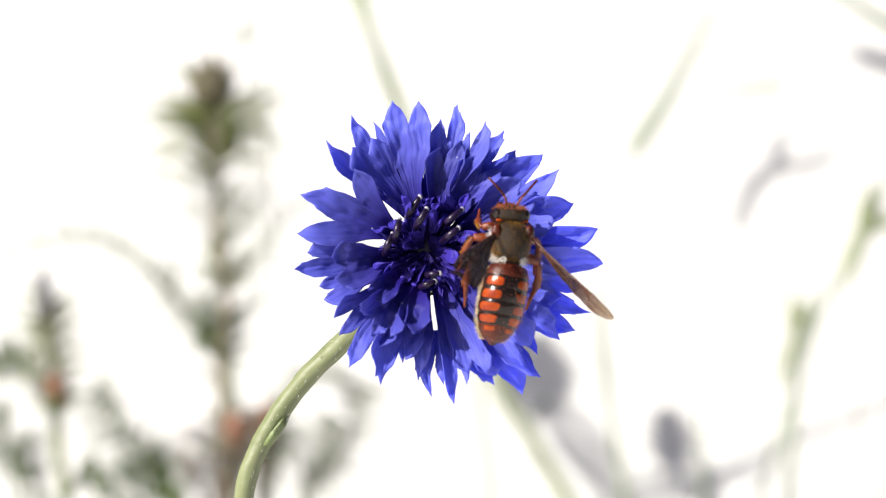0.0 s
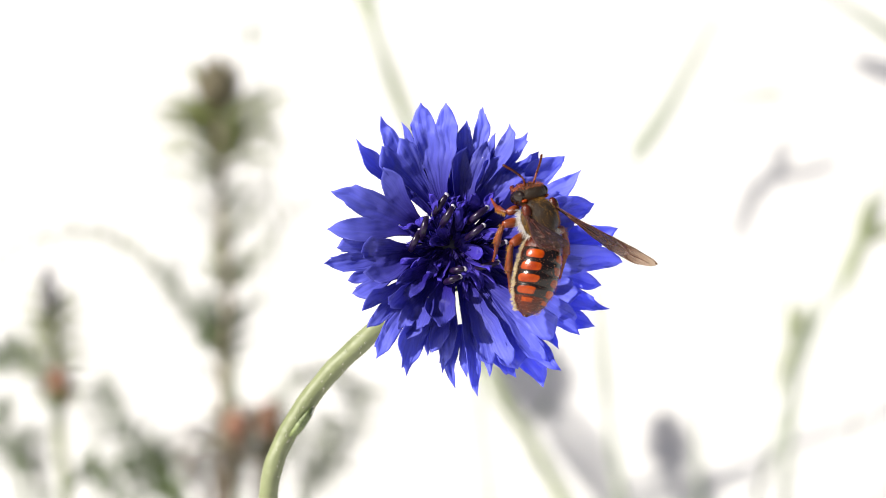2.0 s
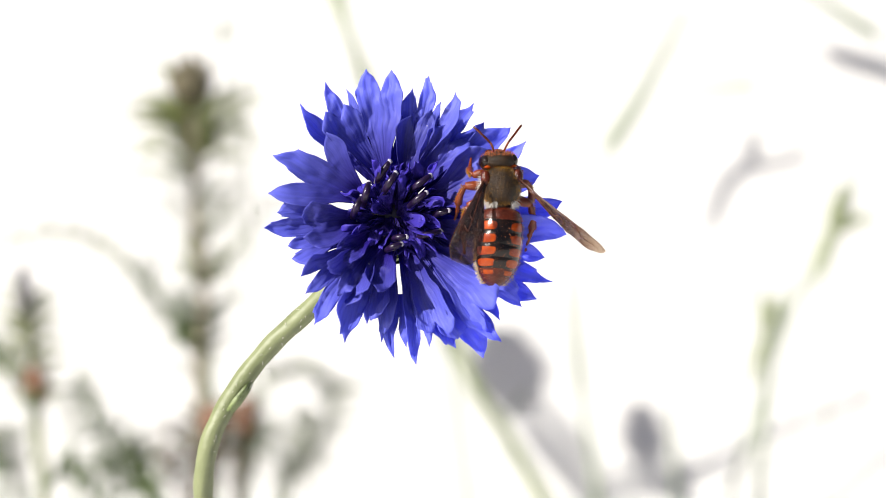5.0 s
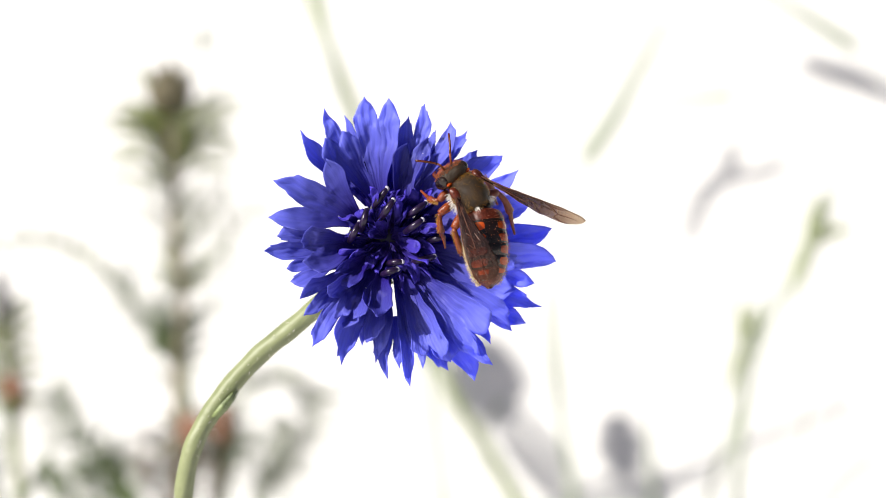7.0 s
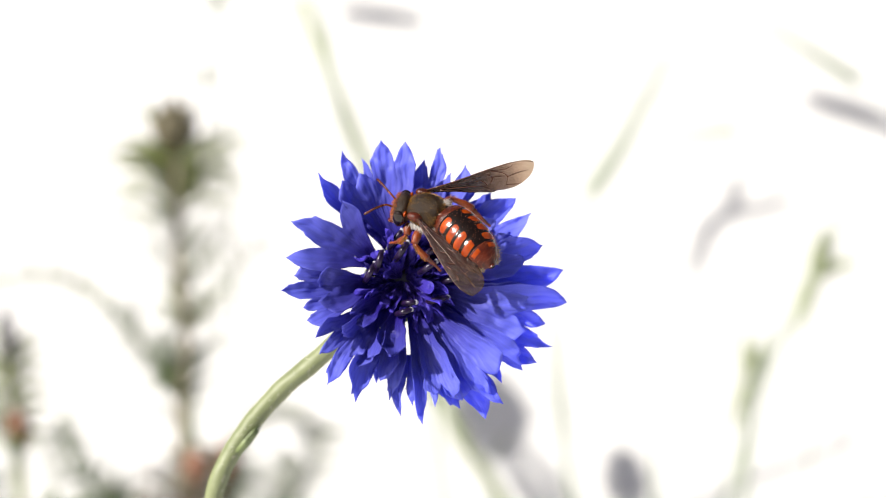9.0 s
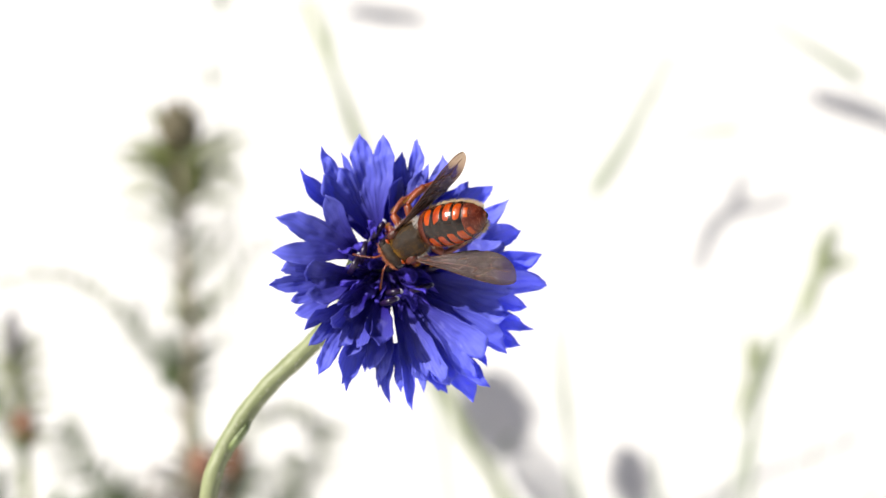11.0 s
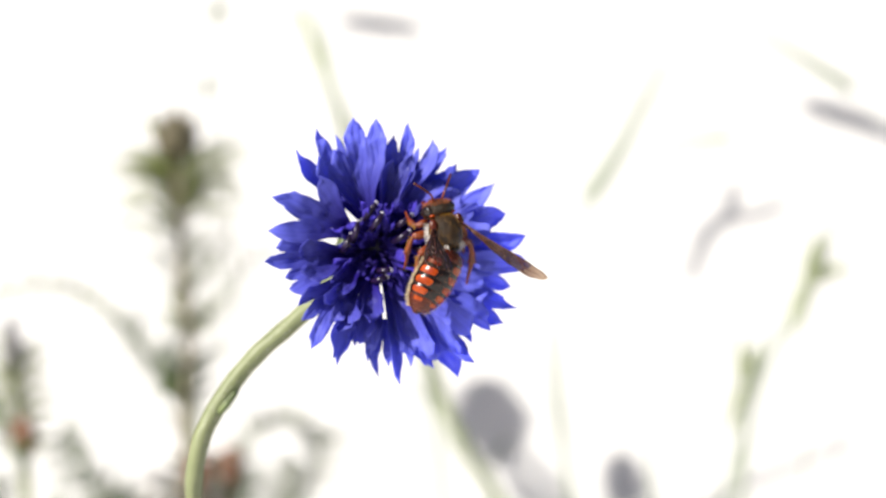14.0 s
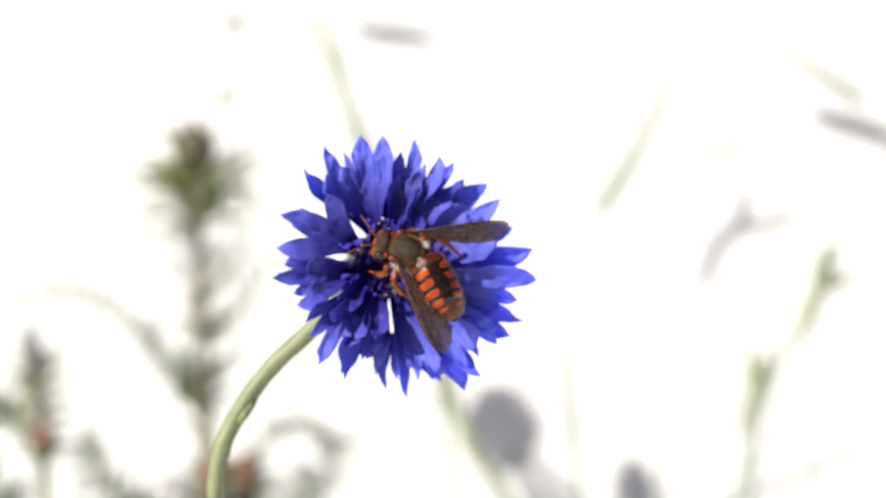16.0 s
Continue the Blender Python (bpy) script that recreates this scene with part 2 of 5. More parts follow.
def ring_material():
    """Shining black ring with an orange spot on either side: u runs across the spot, v along the ring."""
    m, n, l, p = material("spotted_cuticle")

    def math2(op, x, y=None, z=None):
        k = n.new("ShaderNodeMath")
        k.operation = op
        for i, q in enumerate((x, y, z)):
            if q is None:
                continue
            if isinstance(q, (int, float)):
                k.inputs[i].default_value = q
            else:
                l.new(q, k.inputs[i])
        return k.outputs[0]

    co, uv = n.new("ShaderNodeTexCoord"), n.new("ShaderNodeUVMap")
    sep = n.new("ShaderNodeSeparateXYZ")
    l.new(uv.outputs["UV"], sep.inputs["Vector"])
    nz, fine = n.new("ShaderNodeTexNoise"), n.new("ShaderNodeTexNoise")
    nz.inputs["Scale"].default_value, fine.inputs["Scale"].default_value = 900, 6000
    for t in (nz, fine):
        l.new(co.outputs["Object"], t.inputs["Vector"])
    shift = math2("MULTIPLY_ADD", nz.outputs["Fac"], 0.3, -0.15)
    x = math2("MULTIPLY", math2("ABSOLUTE", math2("SUBTRACT", math2("ADD", sep.outputs["X"], shift), 0.5)), 2.0)
    y = math2("MULTIPLY", math2("ABSOLUTE", math2("SUBTRACT", math2("ADD", sep.outputs["Y"], math2("MULTIPLY", shift, 0.4)), 0.5)), 3.2)
    far = math2("ADD", math2("POWER", x, 4.0), math2("POWER", y, 3.0))
    mask = n.new("ShaderNodeMapRange")
    mask.interpolation_type = "SMOOTHSTEP"
    for key, q in (("From Min", 0.72), ("From Max", 1.12), ("To Min", 1.0), ("To Max", 0.0)):
        mask.inputs[key].default_value = q
    l.new(far, mask.inputs["Value"])
    tone = ramp(n, [(0.3, (0.20, 0.018, 0.0008)), (0.7, (0.37, 0.055, 0.0012))])
    l.new(nz.outputs["Fac"], tone.inputs["Fac"])
    under = ramp(n, [(0.30, (0.004, 0.0022, 0.0015)), (0.75, (0.014, 0.006, 0.003))])
    l.new(fine.outputs["Fac"], under.inputs["Fac"])
    belly = n.new("ShaderNodeMapRange")
    for key, q in (("From Min", 1.25), ("From Max", 1.6)):
        belly.inputs[key].default_value = q
    l.new(sep.outputs["X"], belly.inputs["Value"])
    side, mix = n.new("ShaderNodeMix"), n.new("ShaderNodeMix")
    side.data_type = mix.data_type = "RGBA"
    l.new(belly.outputs[0], side.inputs["Factor"])
    l.new(under.outputs["Color"], side.inputs[6])
    side.inputs[7].default_value = (0.08, 0.014, 0.005, 1)
    l.new(mask.outputs[0], mix.inputs["Factor"])
    l.new(side.outputs[2], mix.inputs[6])
    l.new(tone.outputs["Color"], mix.inputs[7])
    l.new(mix.outputs[2], p.inputs["Base Color"])
    p.inputs["Roughness"].default_value, p.inputs["Specular IOR Level"].default_value = 0.2, 0.45
    b = n.new("ShaderNodeBump")
    b.inputs["Strength"].default_value, b.inputs["Distance"].default_value = 0.35, 0.00006
    l.new(fine.outputs["Fac"], b.inputs["Height"])
    l.new(b.outputs["Normal"], p.inputs["Normal"])
    return m


RING = ring_material()
WING = wing_material()


# ---- mesh helpers (small things are modelled in millimetres) ----
MM = 0.001


def part(name, bm, mats, parent=None, label="", scale=1.0, smooth=True):
    """Links a bmesh as one mesh object, under parent if there is one."""
    me = bpy.data.meshes.new(name)
    if scale != 1.0:
        bmesh.ops.scale(bm, vec=(scale,) * 3, verts=bm.verts)
    bm.normal_update()
    bm.to_mesh(me)
    bm.free()
    for m in (mats if isinstance(mats, (list, tuple)) else [mats]):
        me.materials.append(m)
    if smooth:
        me.polygons.foreach_set("use_smooth", [True] * len(me.polygons))
    ob = new(name, me)
    ob.parent = parent
    if label:
        tagged(ob, label)
    return ob


def thing(name, label, category, m=Matrix(), group="", kind=""):
    ob = new(name)
    ob.empty_display_size = 0.01
    ob.matrix_world = m
    return tagged(ob, label, category, group, kind)


def spline(points, n):
    """n + 1 points along a smooth line through the given ones."""
    p = [Vector(q) for q in points]
    p = [p[0] * 2 - p[1]] + p + [p[-1] * 2 - p[-2]]
    out = []
    for k in range(n + 1):
        s = k / n * (len(p) - 3)
        i = min(int(s), len(p) - 4)
        f = s - i
        a, b, c, d = p[i:i + 4]
        out.append(0.5 * ((2 * b) + (c - a) * f + (2 * a - 5 * b + 4 * c - d) * f * f + (3 * b - a - 3 * c + d) * f ** 3))
    return out


def tube(bm, points, radii, sides=8, cap=True, mat=0):
    """A round tube along the points; radii: one number, or one for each point."""
    if not isinstance(radii, (list, tuple)):
        radii = [radii] * len(points)
    rings, ref = [], None
    for k, p in enumerate(points):
        d = (points[min(k + 1, len(points) - 1)] - points[max(k - 1, 0)]).normalized()
        if ref is None:
            ref = d.orthogonal().normalized()
        ref = (ref - d * ref.dot(d)).normalized()
        e = d.cross(ref)
        rings.append([bm.verts.new(p + (ref * math.cos(a) + e * math.sin(a)) * radii[k])
                      for a in (2 * math.pi * j / sides for j in range(sides))])
    for a, b in zip(rings, rings[1:]):
        for j in range(sides):
            bm.faces.new((a[j], a[(j + 1) % sides], b[(j + 1) % sides], b[j])).material_index = mat
    if cap:
        bm.faces.new(rings[0][::-1]).material_index = mat
        bm.faces.new(rings[-1]).material_index = mat


def ellipsoid(bm, centre, radii, turn=None, seg=24, rings=14, rough=0.0, mat=0, fn=None):
    """A closed rounded body; fn may reshape a unit point before it is stretched."""
    rows = []
    for i in range(1, rings):
        t = math.pi * i / rings
        row = []
        for j in range(seg):
            a = 2 * math.pi * j / seg
            v = Vector((math.sin(t) * math.cos(a), math.cos(t), math.sin(t) * math.sin(a)))
            if fn:
                v = fn(v)
            if rough:
                v *= 1 + rough * noise.noise(v * 3.1)
            row.append(v)
        rows.append(row)
    top, end = Vector((0, 1, 0)), Vector((0, -1, 0))
    if fn:
        top, end = fn(top), fn(end)

    def put(v):
        v = Vector((v.x * radii[0], v.y * radii[1], v.z * radii[2]))
        return bm.verts.new((turn @ v if turn else v) + Vector(centre))

    vr = [[put(v) for v in row] for row in rows]
    a, b = put(top), put(end)
    for j in range(seg):
        k = (j + 1) % seg
        bm.faces.new((a, vr[0][k], vr[0][j])).material_index = mat
        bm.faces.new((b, vr[-1][j], vr[-1][k])).material_index = mat
        for r, s in zip(vr, vr[1:]):
            bm.faces.new((r[j], r[k], s[k], s[j])).material_index = mat


def blade(bm, points, widths, normal, fold=0.25, thick=0.02, mat=0):
    """A narrow leaf along the points: folded along its middle, with thickness."""
    rows = []
    for k, p in enumerate(points):
        d = (points[min(k + 1, len(points) - 1)] - points[max(k - 1, 0)]).normalized()
        side = d.cross(normal).normalized()
        up = side.cross(d)
        w = widths[k] if isinstance(widths, (list, tuple)) else widths
        rows.append([bm.verts.new(p + side * w * s + up * (abs(s) * w * fold + q))
                     for s, q in ((-1, 0), (0, thick * w), (1, 0), (0, -thick * w - 1e-6))])
    for a, b in zip(rows, rows[1:]):
        for j in range(4):
            bm.faces.new((a[j], a[(j + 1) % 4], b[(j + 1) % 4], b[j])).material_index = mat
    bm.faces.new(rows[0][::-1]).material_index = mat
    bm.faces.new(rows[-1]).material_index = mat


# ---- the ground ----
FACING = view(0, -22, 0)          # the way in which the flower head faces, straight against the first view
EYE0 = Vector((0, 0, 0.715))


def ground():
    bm = bmesh.new()
    rows = []
    xs = sorted({-60, -20, -8, 8, 20, 60, *[round(-3 + 0.1 * i, 3) for i in range(61)]})
    ys = sorted({-60, -20, -5, 10, 25, 60, *[round(-1 + 0.1 * i, 3) for i in range(61)]})
    for y in ys:
        rows.append([bm.verts.new((x, y, 0.006 * noise.noise(Vector((x * 2.3, y * 2.3, 0))) if abs(x) < 3 and -1 < y < 5 else 0))
                     for x in xs])
    for a, b in zip(rows, rows[1:]):
        for j in range(len(xs) - 1):
            bm.faces.new((a[j], a[j + 1], b[j + 1], b[j]))
    tagged(part("ground", bm, GROUND), "pale sunlit gravel ground, almost white", "ground", kind="structure")


ground()

# ---- the cornflower ----
random.seed(4)
HEART = Vector((-2.2, 0.6, 0))    # the middle of the disc
CUP_AXIS = Vector((-0.35, -0.42, -0.84)).normalized()
STEM_HINGE = (HEART + Vector((-1.2, -1.4, -9.0)) + CUP_AXIS * 5.5) * 0.001


def floret(tips, rim, seed, wobble=0.7, base=1.3, depth=0.0, cup=0.3, floor_z=-4.0, roll=18.0, throat=0.42, margin=7.5, curl=1.0, rib=0.12):
    """One ray floret: a narrow throat that opens into a ribbed fan of pointed, folded lobes.
    tips: the heading in degrees and the reach in millimetres of each lobe."""
    bm = bmesh.new()
    uvl = bm.loops.layers.uv.new("UVMap")
    rnd = random.Random(seed)
    tips = sorted(tips)
    ang = [t[0] for t in tips]
    edges = [ang[0] - margin] + [(p + q) / 2 + rnd.uniform(-0.15, 0.15) * (q - p) for p, q in zip(ang, ang[1:])] + [ang[-1] + margin]
    mid, wide = (edges[0] + edges[-1]) / 2, (edges[-1] - edges[0]) / 2
    reach = max(t[1] for t in tips)
    depth = depth or rnd.uniform(0.22, 0.34)
    lift = [rnd.uniform(-1.0, 1.0) for _ in tips]
    twist = [rnd.uniform(-1, 1) for _ in tips]
    blunt = [rnd.uniform(1.2, 1.9) for _ in tips]
    # a few side teeth on each lobe: place across it, height, width
    teeth = [[(rnd.choice((-1, 1)) * rnd.uniform(0.3, 0.85), rnd.uniform(0.3, 0.8), rnd.uniform(0.08, 0.2)) for _ in range(rnd.randint(0, 2))] for _ in tips]
    slope = math.tan(radians(rnd.uniform(-roll, roll)))
    droop = rnd.uniform(-0.4, 0.9)
    phase, sway = rnd.uniform(0, 6), radians(rnd.uniform(-4, 4))
    per, nu = 20, 26
    grid = []
    for i in range(nu + 1):
        row = []
        for k, (tip, L) in enumerate(tips):
            lo, hi = edges[k], edges[k + 1]
            for j in range(per + (k == len(tips) - 1)):
                f = j / per
                phi = lo + (tip - lo) * f * 2 if f < 0.5 else tip + (hi - tip) * (f * 2 - 1)
                s = f * 2 - 1
                low = max(base + 0.5, (1 - depth) * (0.75 * L + 0.25 * reach * 0.95))
                spike = 0.72 * (1 - abs(s) ** blunt[k]) + 0.28 * (1 - abs(s))
                for at, high, broad in teeth[k]:
                    spike += 0.3 * high * max(0.0, 1 - abs(s - at) / broad)
                spike = min(1.0, spike) * 0.92 + 0.08 * max(0.0, 1 - abs(s) / 0.12)
                end = low + (L - low) * spike
                r = base + (end - base) * i / nu
                u = max(0.0, (r - base) / (reach - base))
                v = (phi - mid) / wide
                fan = throat + (1 - throat) * min(1.0, u / 0.62) ** 1.1
                al = radians(mid + (phi - mid) * fan) + sway * math.sin(math.pi * min(1, u)) * u
                w = r * radians(wide) * fan
                free = max(0.0, u - (1 - depth)) / depth
                rise = w * v * v * (0.85 * (1 - u) + cup * u)
                z = floor_z + (rim - floor_z) * u ** 0.75 + rise + slope * w * v * min(1, u * 1.6) - droop * u ** 3
                z += curl * (lift[k] * free * free * 1.5 + twist[k] * s * 1.1 * free)
                z -= (0.3 * free + rib * min(1, u * 2)) * (1 - abs(s)) ** 0.7
                z += 0.032 * math.sin(v * 11 * len(tips) + phase) * min(1, u * 1.5)
                p = HEART + Vector((math.cos(al) * r, math.sin(al) * r, z))
                q = p * 0.45 + Vector((seed * 1.7, 0, 0))
                shift = Vector(noise.noise_vector(q)) * wobble * u
                p += Vector((shift.x * 0.7, shift.y * 0.7, shift.z))
                p.z += wobble * (0.7 * noise.noise(q * 2.4) + 0.22 * noise.noise(q * 5.0)) * u
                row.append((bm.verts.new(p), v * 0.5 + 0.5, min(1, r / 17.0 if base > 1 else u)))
        grid.append(row)
    for i in range(nu):
        for j in range(len(grid[0]) - 1):
            q = (grid[i][j], grid[i][j + 1], grid[i + 1][j + 1], grid[i + 1][j])
            f = bm.faces.new([k[0] for k in q])
            for loop, k in zip(f.loops, q):
                loop[uvl].uv = (k[1], k[2])
    return bm


def thicken(ob, t):
    m = ob.modifiers.new("thickness", "SOLIDIFY")
    m.thickness, m.offset = t, 0


def ray_florets(ob):
    """The outer florets: height of the rim, then heading and reach of each lobe."""
    count = [0]

    def ray(rim, *tips, **shape):
        count[0] += 1
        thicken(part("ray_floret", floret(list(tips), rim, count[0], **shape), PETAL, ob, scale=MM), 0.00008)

    # the upright fans at the top
    ray(-2.4, (119.9, 17.6), (112, 15.6), margin=7, depth=0.3, base=9.5)
    ray(0.2, (132.2, 16.8), margin=10, depth=0.5, base=9.5)
    ray(-1.4, (124.5, 14.2), (114.5, 14.0), (103.0, 17.3), (92.6, 16.8), depth=0.15, margin=6.5, throat=0.3, cup=0.35, rib=0.2, curl=0.5)
    ray(-1.9, (85, 15.0), (78.0, 16.9), (71.5, 14.2), (65.6, 16.3), depth=0.17, margin=6, rib=0.18)
    ray(-0.8, (72.0, 12.7), (81, 11.6), depth=0.16, margin=8, cup=0.6, rib=0.15)
    ray(-3.6, (57, 16.2), (47.7, 15.4), margin=7, depth=0.22, rib=0.15)
    ray(-1.4, (49, 12.6), (60, 12.4), depth=0.14, margin=9, cup=0.5, rib=0.15)
    # the side that the light shines through
    ray(-2.0, (31.3, 17.6), (39.4, 17.4), depth=0.22, margin=9, rib=0.15)
    ray(-1.4, (6.5, 19.8), (18.4, 17.7), depth=0.24, margin=9, rib=0.15)
    ray(0.2, (13, 14.6), (25, 14.2), (36, 13.4), depth=0.12, margin=9, cup=0.3, rib=0.15)
    ray(-0.2, (354.6, 20.1), (346, 18.2), (338.8, 19.9), (331.6, 19.4), depth=0.15, margin=7, rib=0.18)
    ray(0.4, (340, 16.2), (351, 15.8), depth=0.1, margin=11, rib=0.15, cup=0.1, roll=4)
    # the lower fans, tipped towards the eye
    ray(1.8, (325.0, 18.2), (316.2, 17.3), (311.4, 19.4), depth=0.18, margin=8, rib=0.15)
    ray(2.0, (303.9, 19.7), (296.4, 17.0), depth=0.2, margin=9)
    ray(3.2, (298, 16.4), (308.0, 17.5), (317, 15.8), margin=7, depth=0.1, cup=0.3, rib=0.15)
    ray(3.6, (288.0, 14.6), (295.6, 15.6), depth=0.1, margin=5.0, cup=0.4, rib=0.15, throat=0.7)
    ray(2.8, (280.4, 17.8), (286.0, 16.0), depth=0.26, margin=5.2, cup=0.4, throat=0.5)
    ray(1.4, (266.4, 15.0), (258, 13.2), margin=9.0, depth=0.34, throat=0.85)
    ray(0.6, (272.4, 16.4), (278.0, 15.4), margin=6.5, depth=0.24, base=9.3, throat=0.95, cup=0.0, floor_z=-1.5)
    ray(3.6, (251, 16.0), (261.5, 12.8), depth=0.26, margin=10, cup=0.6)
    ray(3.0, (219, 12.9), (227, 13.8), (236.4, 16.2), (247.0, 12.0), depth=0.22, margin=7, cup=0.6)
    ray(4.4, (262, 9.4), depth=0.14, margin=13, cup=1.1, curl=2.4)
    ray(4.8, (227, 10.2), (238, 11.4), (247, 10.4), depth=0.1, margin=7, cup=1.05, curl=1.6, rib=0.05)
    ray(4.9, (216, 8.0), (226, 8.6), depth=0.16, margin=8, cup=1.0, curl=2.2)
    # the wide fans above the stem
    ray(1.4, (182, 13.5), (189.5, 15.2), (199, 13.0), (206, 12.8), depth=0.14, margin=8, throat=0.3, rib=0.15, wobble=0.45)
    ray(1.8, (133, 12.2), (155.6, 15.4), (173.6, 14.6), depth=0.26, margin=6, throat=0.25, cup=0.35, rib=0.15, wobble=0.45)
    ray(2.8, (186, 10.8), (199, 10.6), depth=0.12, margin=11, cup=0.6)


def cornflower():
    ob = thing("cornflower", "open bright blue cornflower head on a bent green stem", "flower")
    ray_florets(ob)
    for k in range(14):                       # shorter florets, half hidden under the outer ones
        a = 5 + k * 26 + random.uniform(-5, 5)
        if k in (5, 6, 7, 10, 11):
            continue
        far = random.uniform(12.0, 13.2) + 1.6 * math.cos(radians(a))
        tips = [(a + 10 * j + random.uniform(-2, 2), far * random.uniform(0.85, 1.0)) for j in (-1, 0, 1)]
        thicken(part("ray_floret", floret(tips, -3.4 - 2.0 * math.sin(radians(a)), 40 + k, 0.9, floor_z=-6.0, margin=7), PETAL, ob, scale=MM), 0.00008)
    for k in range(38):
        angle, r = k * 137.5 + random.uniform(-25, 25), 4.9 * math.sqrt((k + 1) / 38)
        L = r + random.uniform(1.0, 3.0)
        turn = random.uniform(6, 12) * 4.0 / max(2.0, r)
        lean = random.uniform(-22, 22)
        f = floret([(angle - turn + lean, L), (angle + turn + lean, L * random.uniform(0.7, 0.95))], random.uniform(-1.6, 1.8), 100 + k, 2.4,
                   base=min(0.99, max(0.2, r - 2.2)), cup=0.9, floor_z=-3.0, margin=turn * 0.8, depth=0.4, rib=0.1)
        thicken(part("disc_floret", f, PETAL_IN, ob, "narrow dark violet inner floret", scale=MM), 0.00008)
    bm = bmesh.new()
    ellipsoid(bm, HEART + Vector((0, 0, -5.6)), (3.9, 3.9, 3.0), None, 24, 14, 0.25)
    part("disc", bm, STAMEN, ob, "dark violet heart of the flower", scale=MM)
    for k in range(10):
        a = radians(k * 137.5 + random.uniform(-30, 30))
        r = 1.2 + 4.6 * math.sqrt((k + 0.5) / 10)
        out = Vector((math.cos(a), math.sin(a), 0))
        lean = (out * 0.25 + Vector((0.75, 0.55, 0)) + Vector((random.uniform(-0.35, 0.35), random.uniform(-0.35, 0.35), 0))).normalized()
        top, reach = random.uniform(0.4, 2.4), random.uniform(1.2, 2.2)
        foot = HEART + out * r * 0.85
        pts = spline([foot + Vector((0, 0, -3.0)), foot + lean * 0.1 + Vector((0, 0, top * 0.4)),
                      foot + lean * reach * 0.55 + Vector((0, 0, top + 0.4)),
                      foot + lean * reach * 1.25 + Vector((0, 0, top + 0.4 - reach * random.uniform(-0.2, 0.5)))], 9)
        bm = bmesh.new()
        tube(bm, pts, [0.2, 0.25, 0.3, 0.34, 0.38, 0.41, 0.42, 0.4, 0.36, 0.26], 10)
        st = part("stamen", bm, STAMEN, ob, "dark purple curved anther tube", scale=MM)
        bm = bmesh.new()
        d = (pts[-1] - pts[-2]).normalized()
        ellipsoid(bm, pts[-1] + d * 0.06, (0.27, 0.27, 0.25), seg=10, rings=7, rough=0.6)
        part("pollen", bm, POLLEN, st, "pale pollen tip", scale=MM)
    # the scaly cup behind the florets
    cup = HEART + Vector((-1.2, -1.4, -9.0))
    axis = Vector((-0.35, -0.42, -0.84)).normalized()
    turn = Vector((0, -1, 0)).rotation_difference(axis).to_matrix()
    bm = bmesh.new()
    ellipsoid(bm, cup, (4.0, 6.2, 4.0), turn, 24, 14, 0.03)
    cup_ob = part("involucre", bm, SEPAL, ob, "scaly green cup behind the petals", scale=MM)
    for row in range(6):
        for j in range(10):
            a = 2 * math.pi * (j + 0.5 * (row % 2)) / 10
            t = radians(30 + row * 21)
            rad = Vector((math.sin(t) * math.cos(a) * 4.0, math.cos(t) * 6.2, math.sin(t) * math.sin(a) * 4.0))
            along = Vector((math.cos(t) * math.cos(a) * 4.0, -math.sin(t) * 6.2, math.cos(t) * math.sin(a) * 4.0)).normalized() * -1
            nor = Vector((rad.x / 16, rad.y / 38, rad.z / 16)).normalized()
            bm = bmesh.new()
            pts = [turn @ (rad + along * s + nor * (0.08 + 0.16 * s)) + cup for s in (-0.9, 0.0, 0.8, 1.5)]
            blade(bm, pts, [0.75, 0.95, 0.65, 0.08], turn @ nor, -0.2, 0.08)
            part("scale", bm, SEPAL, cup_ob, scale=MM)
    # the stem, down to the ground
    down = Vector((0, -math.cos(radians(22)), -math.sin(radians(22))))
    foot = Vector((-24.4, -30.0, -19.0))
    hinge = cup + axis * 5.5
    line = [hinge, Vector((-11.6, -9.8, -16.5)), Vector((-17.2, -15.4, -18.0)), Vector((-22.0, -22.4, -18.5)), foot,
            foot + down * 14 + Vector((0.3, 0, 0)), foot + down * 60 + Vector((2, 0, 0)), foot + down * 280 + Vector((5, 0, 2)), foot + down * 605 + Vector((6, 0, 0))]
    line = [p - hinge for p in line]
    pts = spline(line, 96)
    bm = bmesh.new()
    tube(bm, pts, [1.25 + 0.04 * math.sin(k * 0.9) + 0.45 * max(0, 1 - k / 8) for k in range(97)], 20)
    bm.verts.ensure_lookup_table()
    for k, p in enumerate(pts):
        for j in range(0, 20, 2):
            v = bm.verts[k * 20 + j]
            v.co = p + (v.co - p) * 0.86
    stem = part("stem", bm, STEM, ob, "downy green ribbed stem", scale=MM)
    stem.location = STEM_HINGE
    # a small withered scale leaf that clasps the stem
    k = min(range(97), key=lambda i: abs(pts[i].y - (-20.5 - hinge.y)))
    d = (pts[k] - pts[k + 1]).normalized()
    bm = bmesh.new()
    for turn_by in (-0.5, 0.0, 0.5):
        n = (Vector((0.75, -0.35, 0.45)) + Vector((0.2, 0.3, 0.9)) * turn_by).normalized()
        n = (n - d * n.dot(d)).normalized()
        blade(bm, [pts[k] - d * 2.6 + n * 1.15, pts[k] - d * 0.8 + n * 1.42, pts[k] + d * 0.9 + n * 1.5, pts[k] + d * 2.2 + n * 1.36], [0.5, 0.62, 0.42, 0.05], n, -0.3, 0.2)
    part("scale_leaf", bm, SEPAL, stem, "small dark scale leaf clasping the stem", scale=MM)
    bm = bmesh.new()
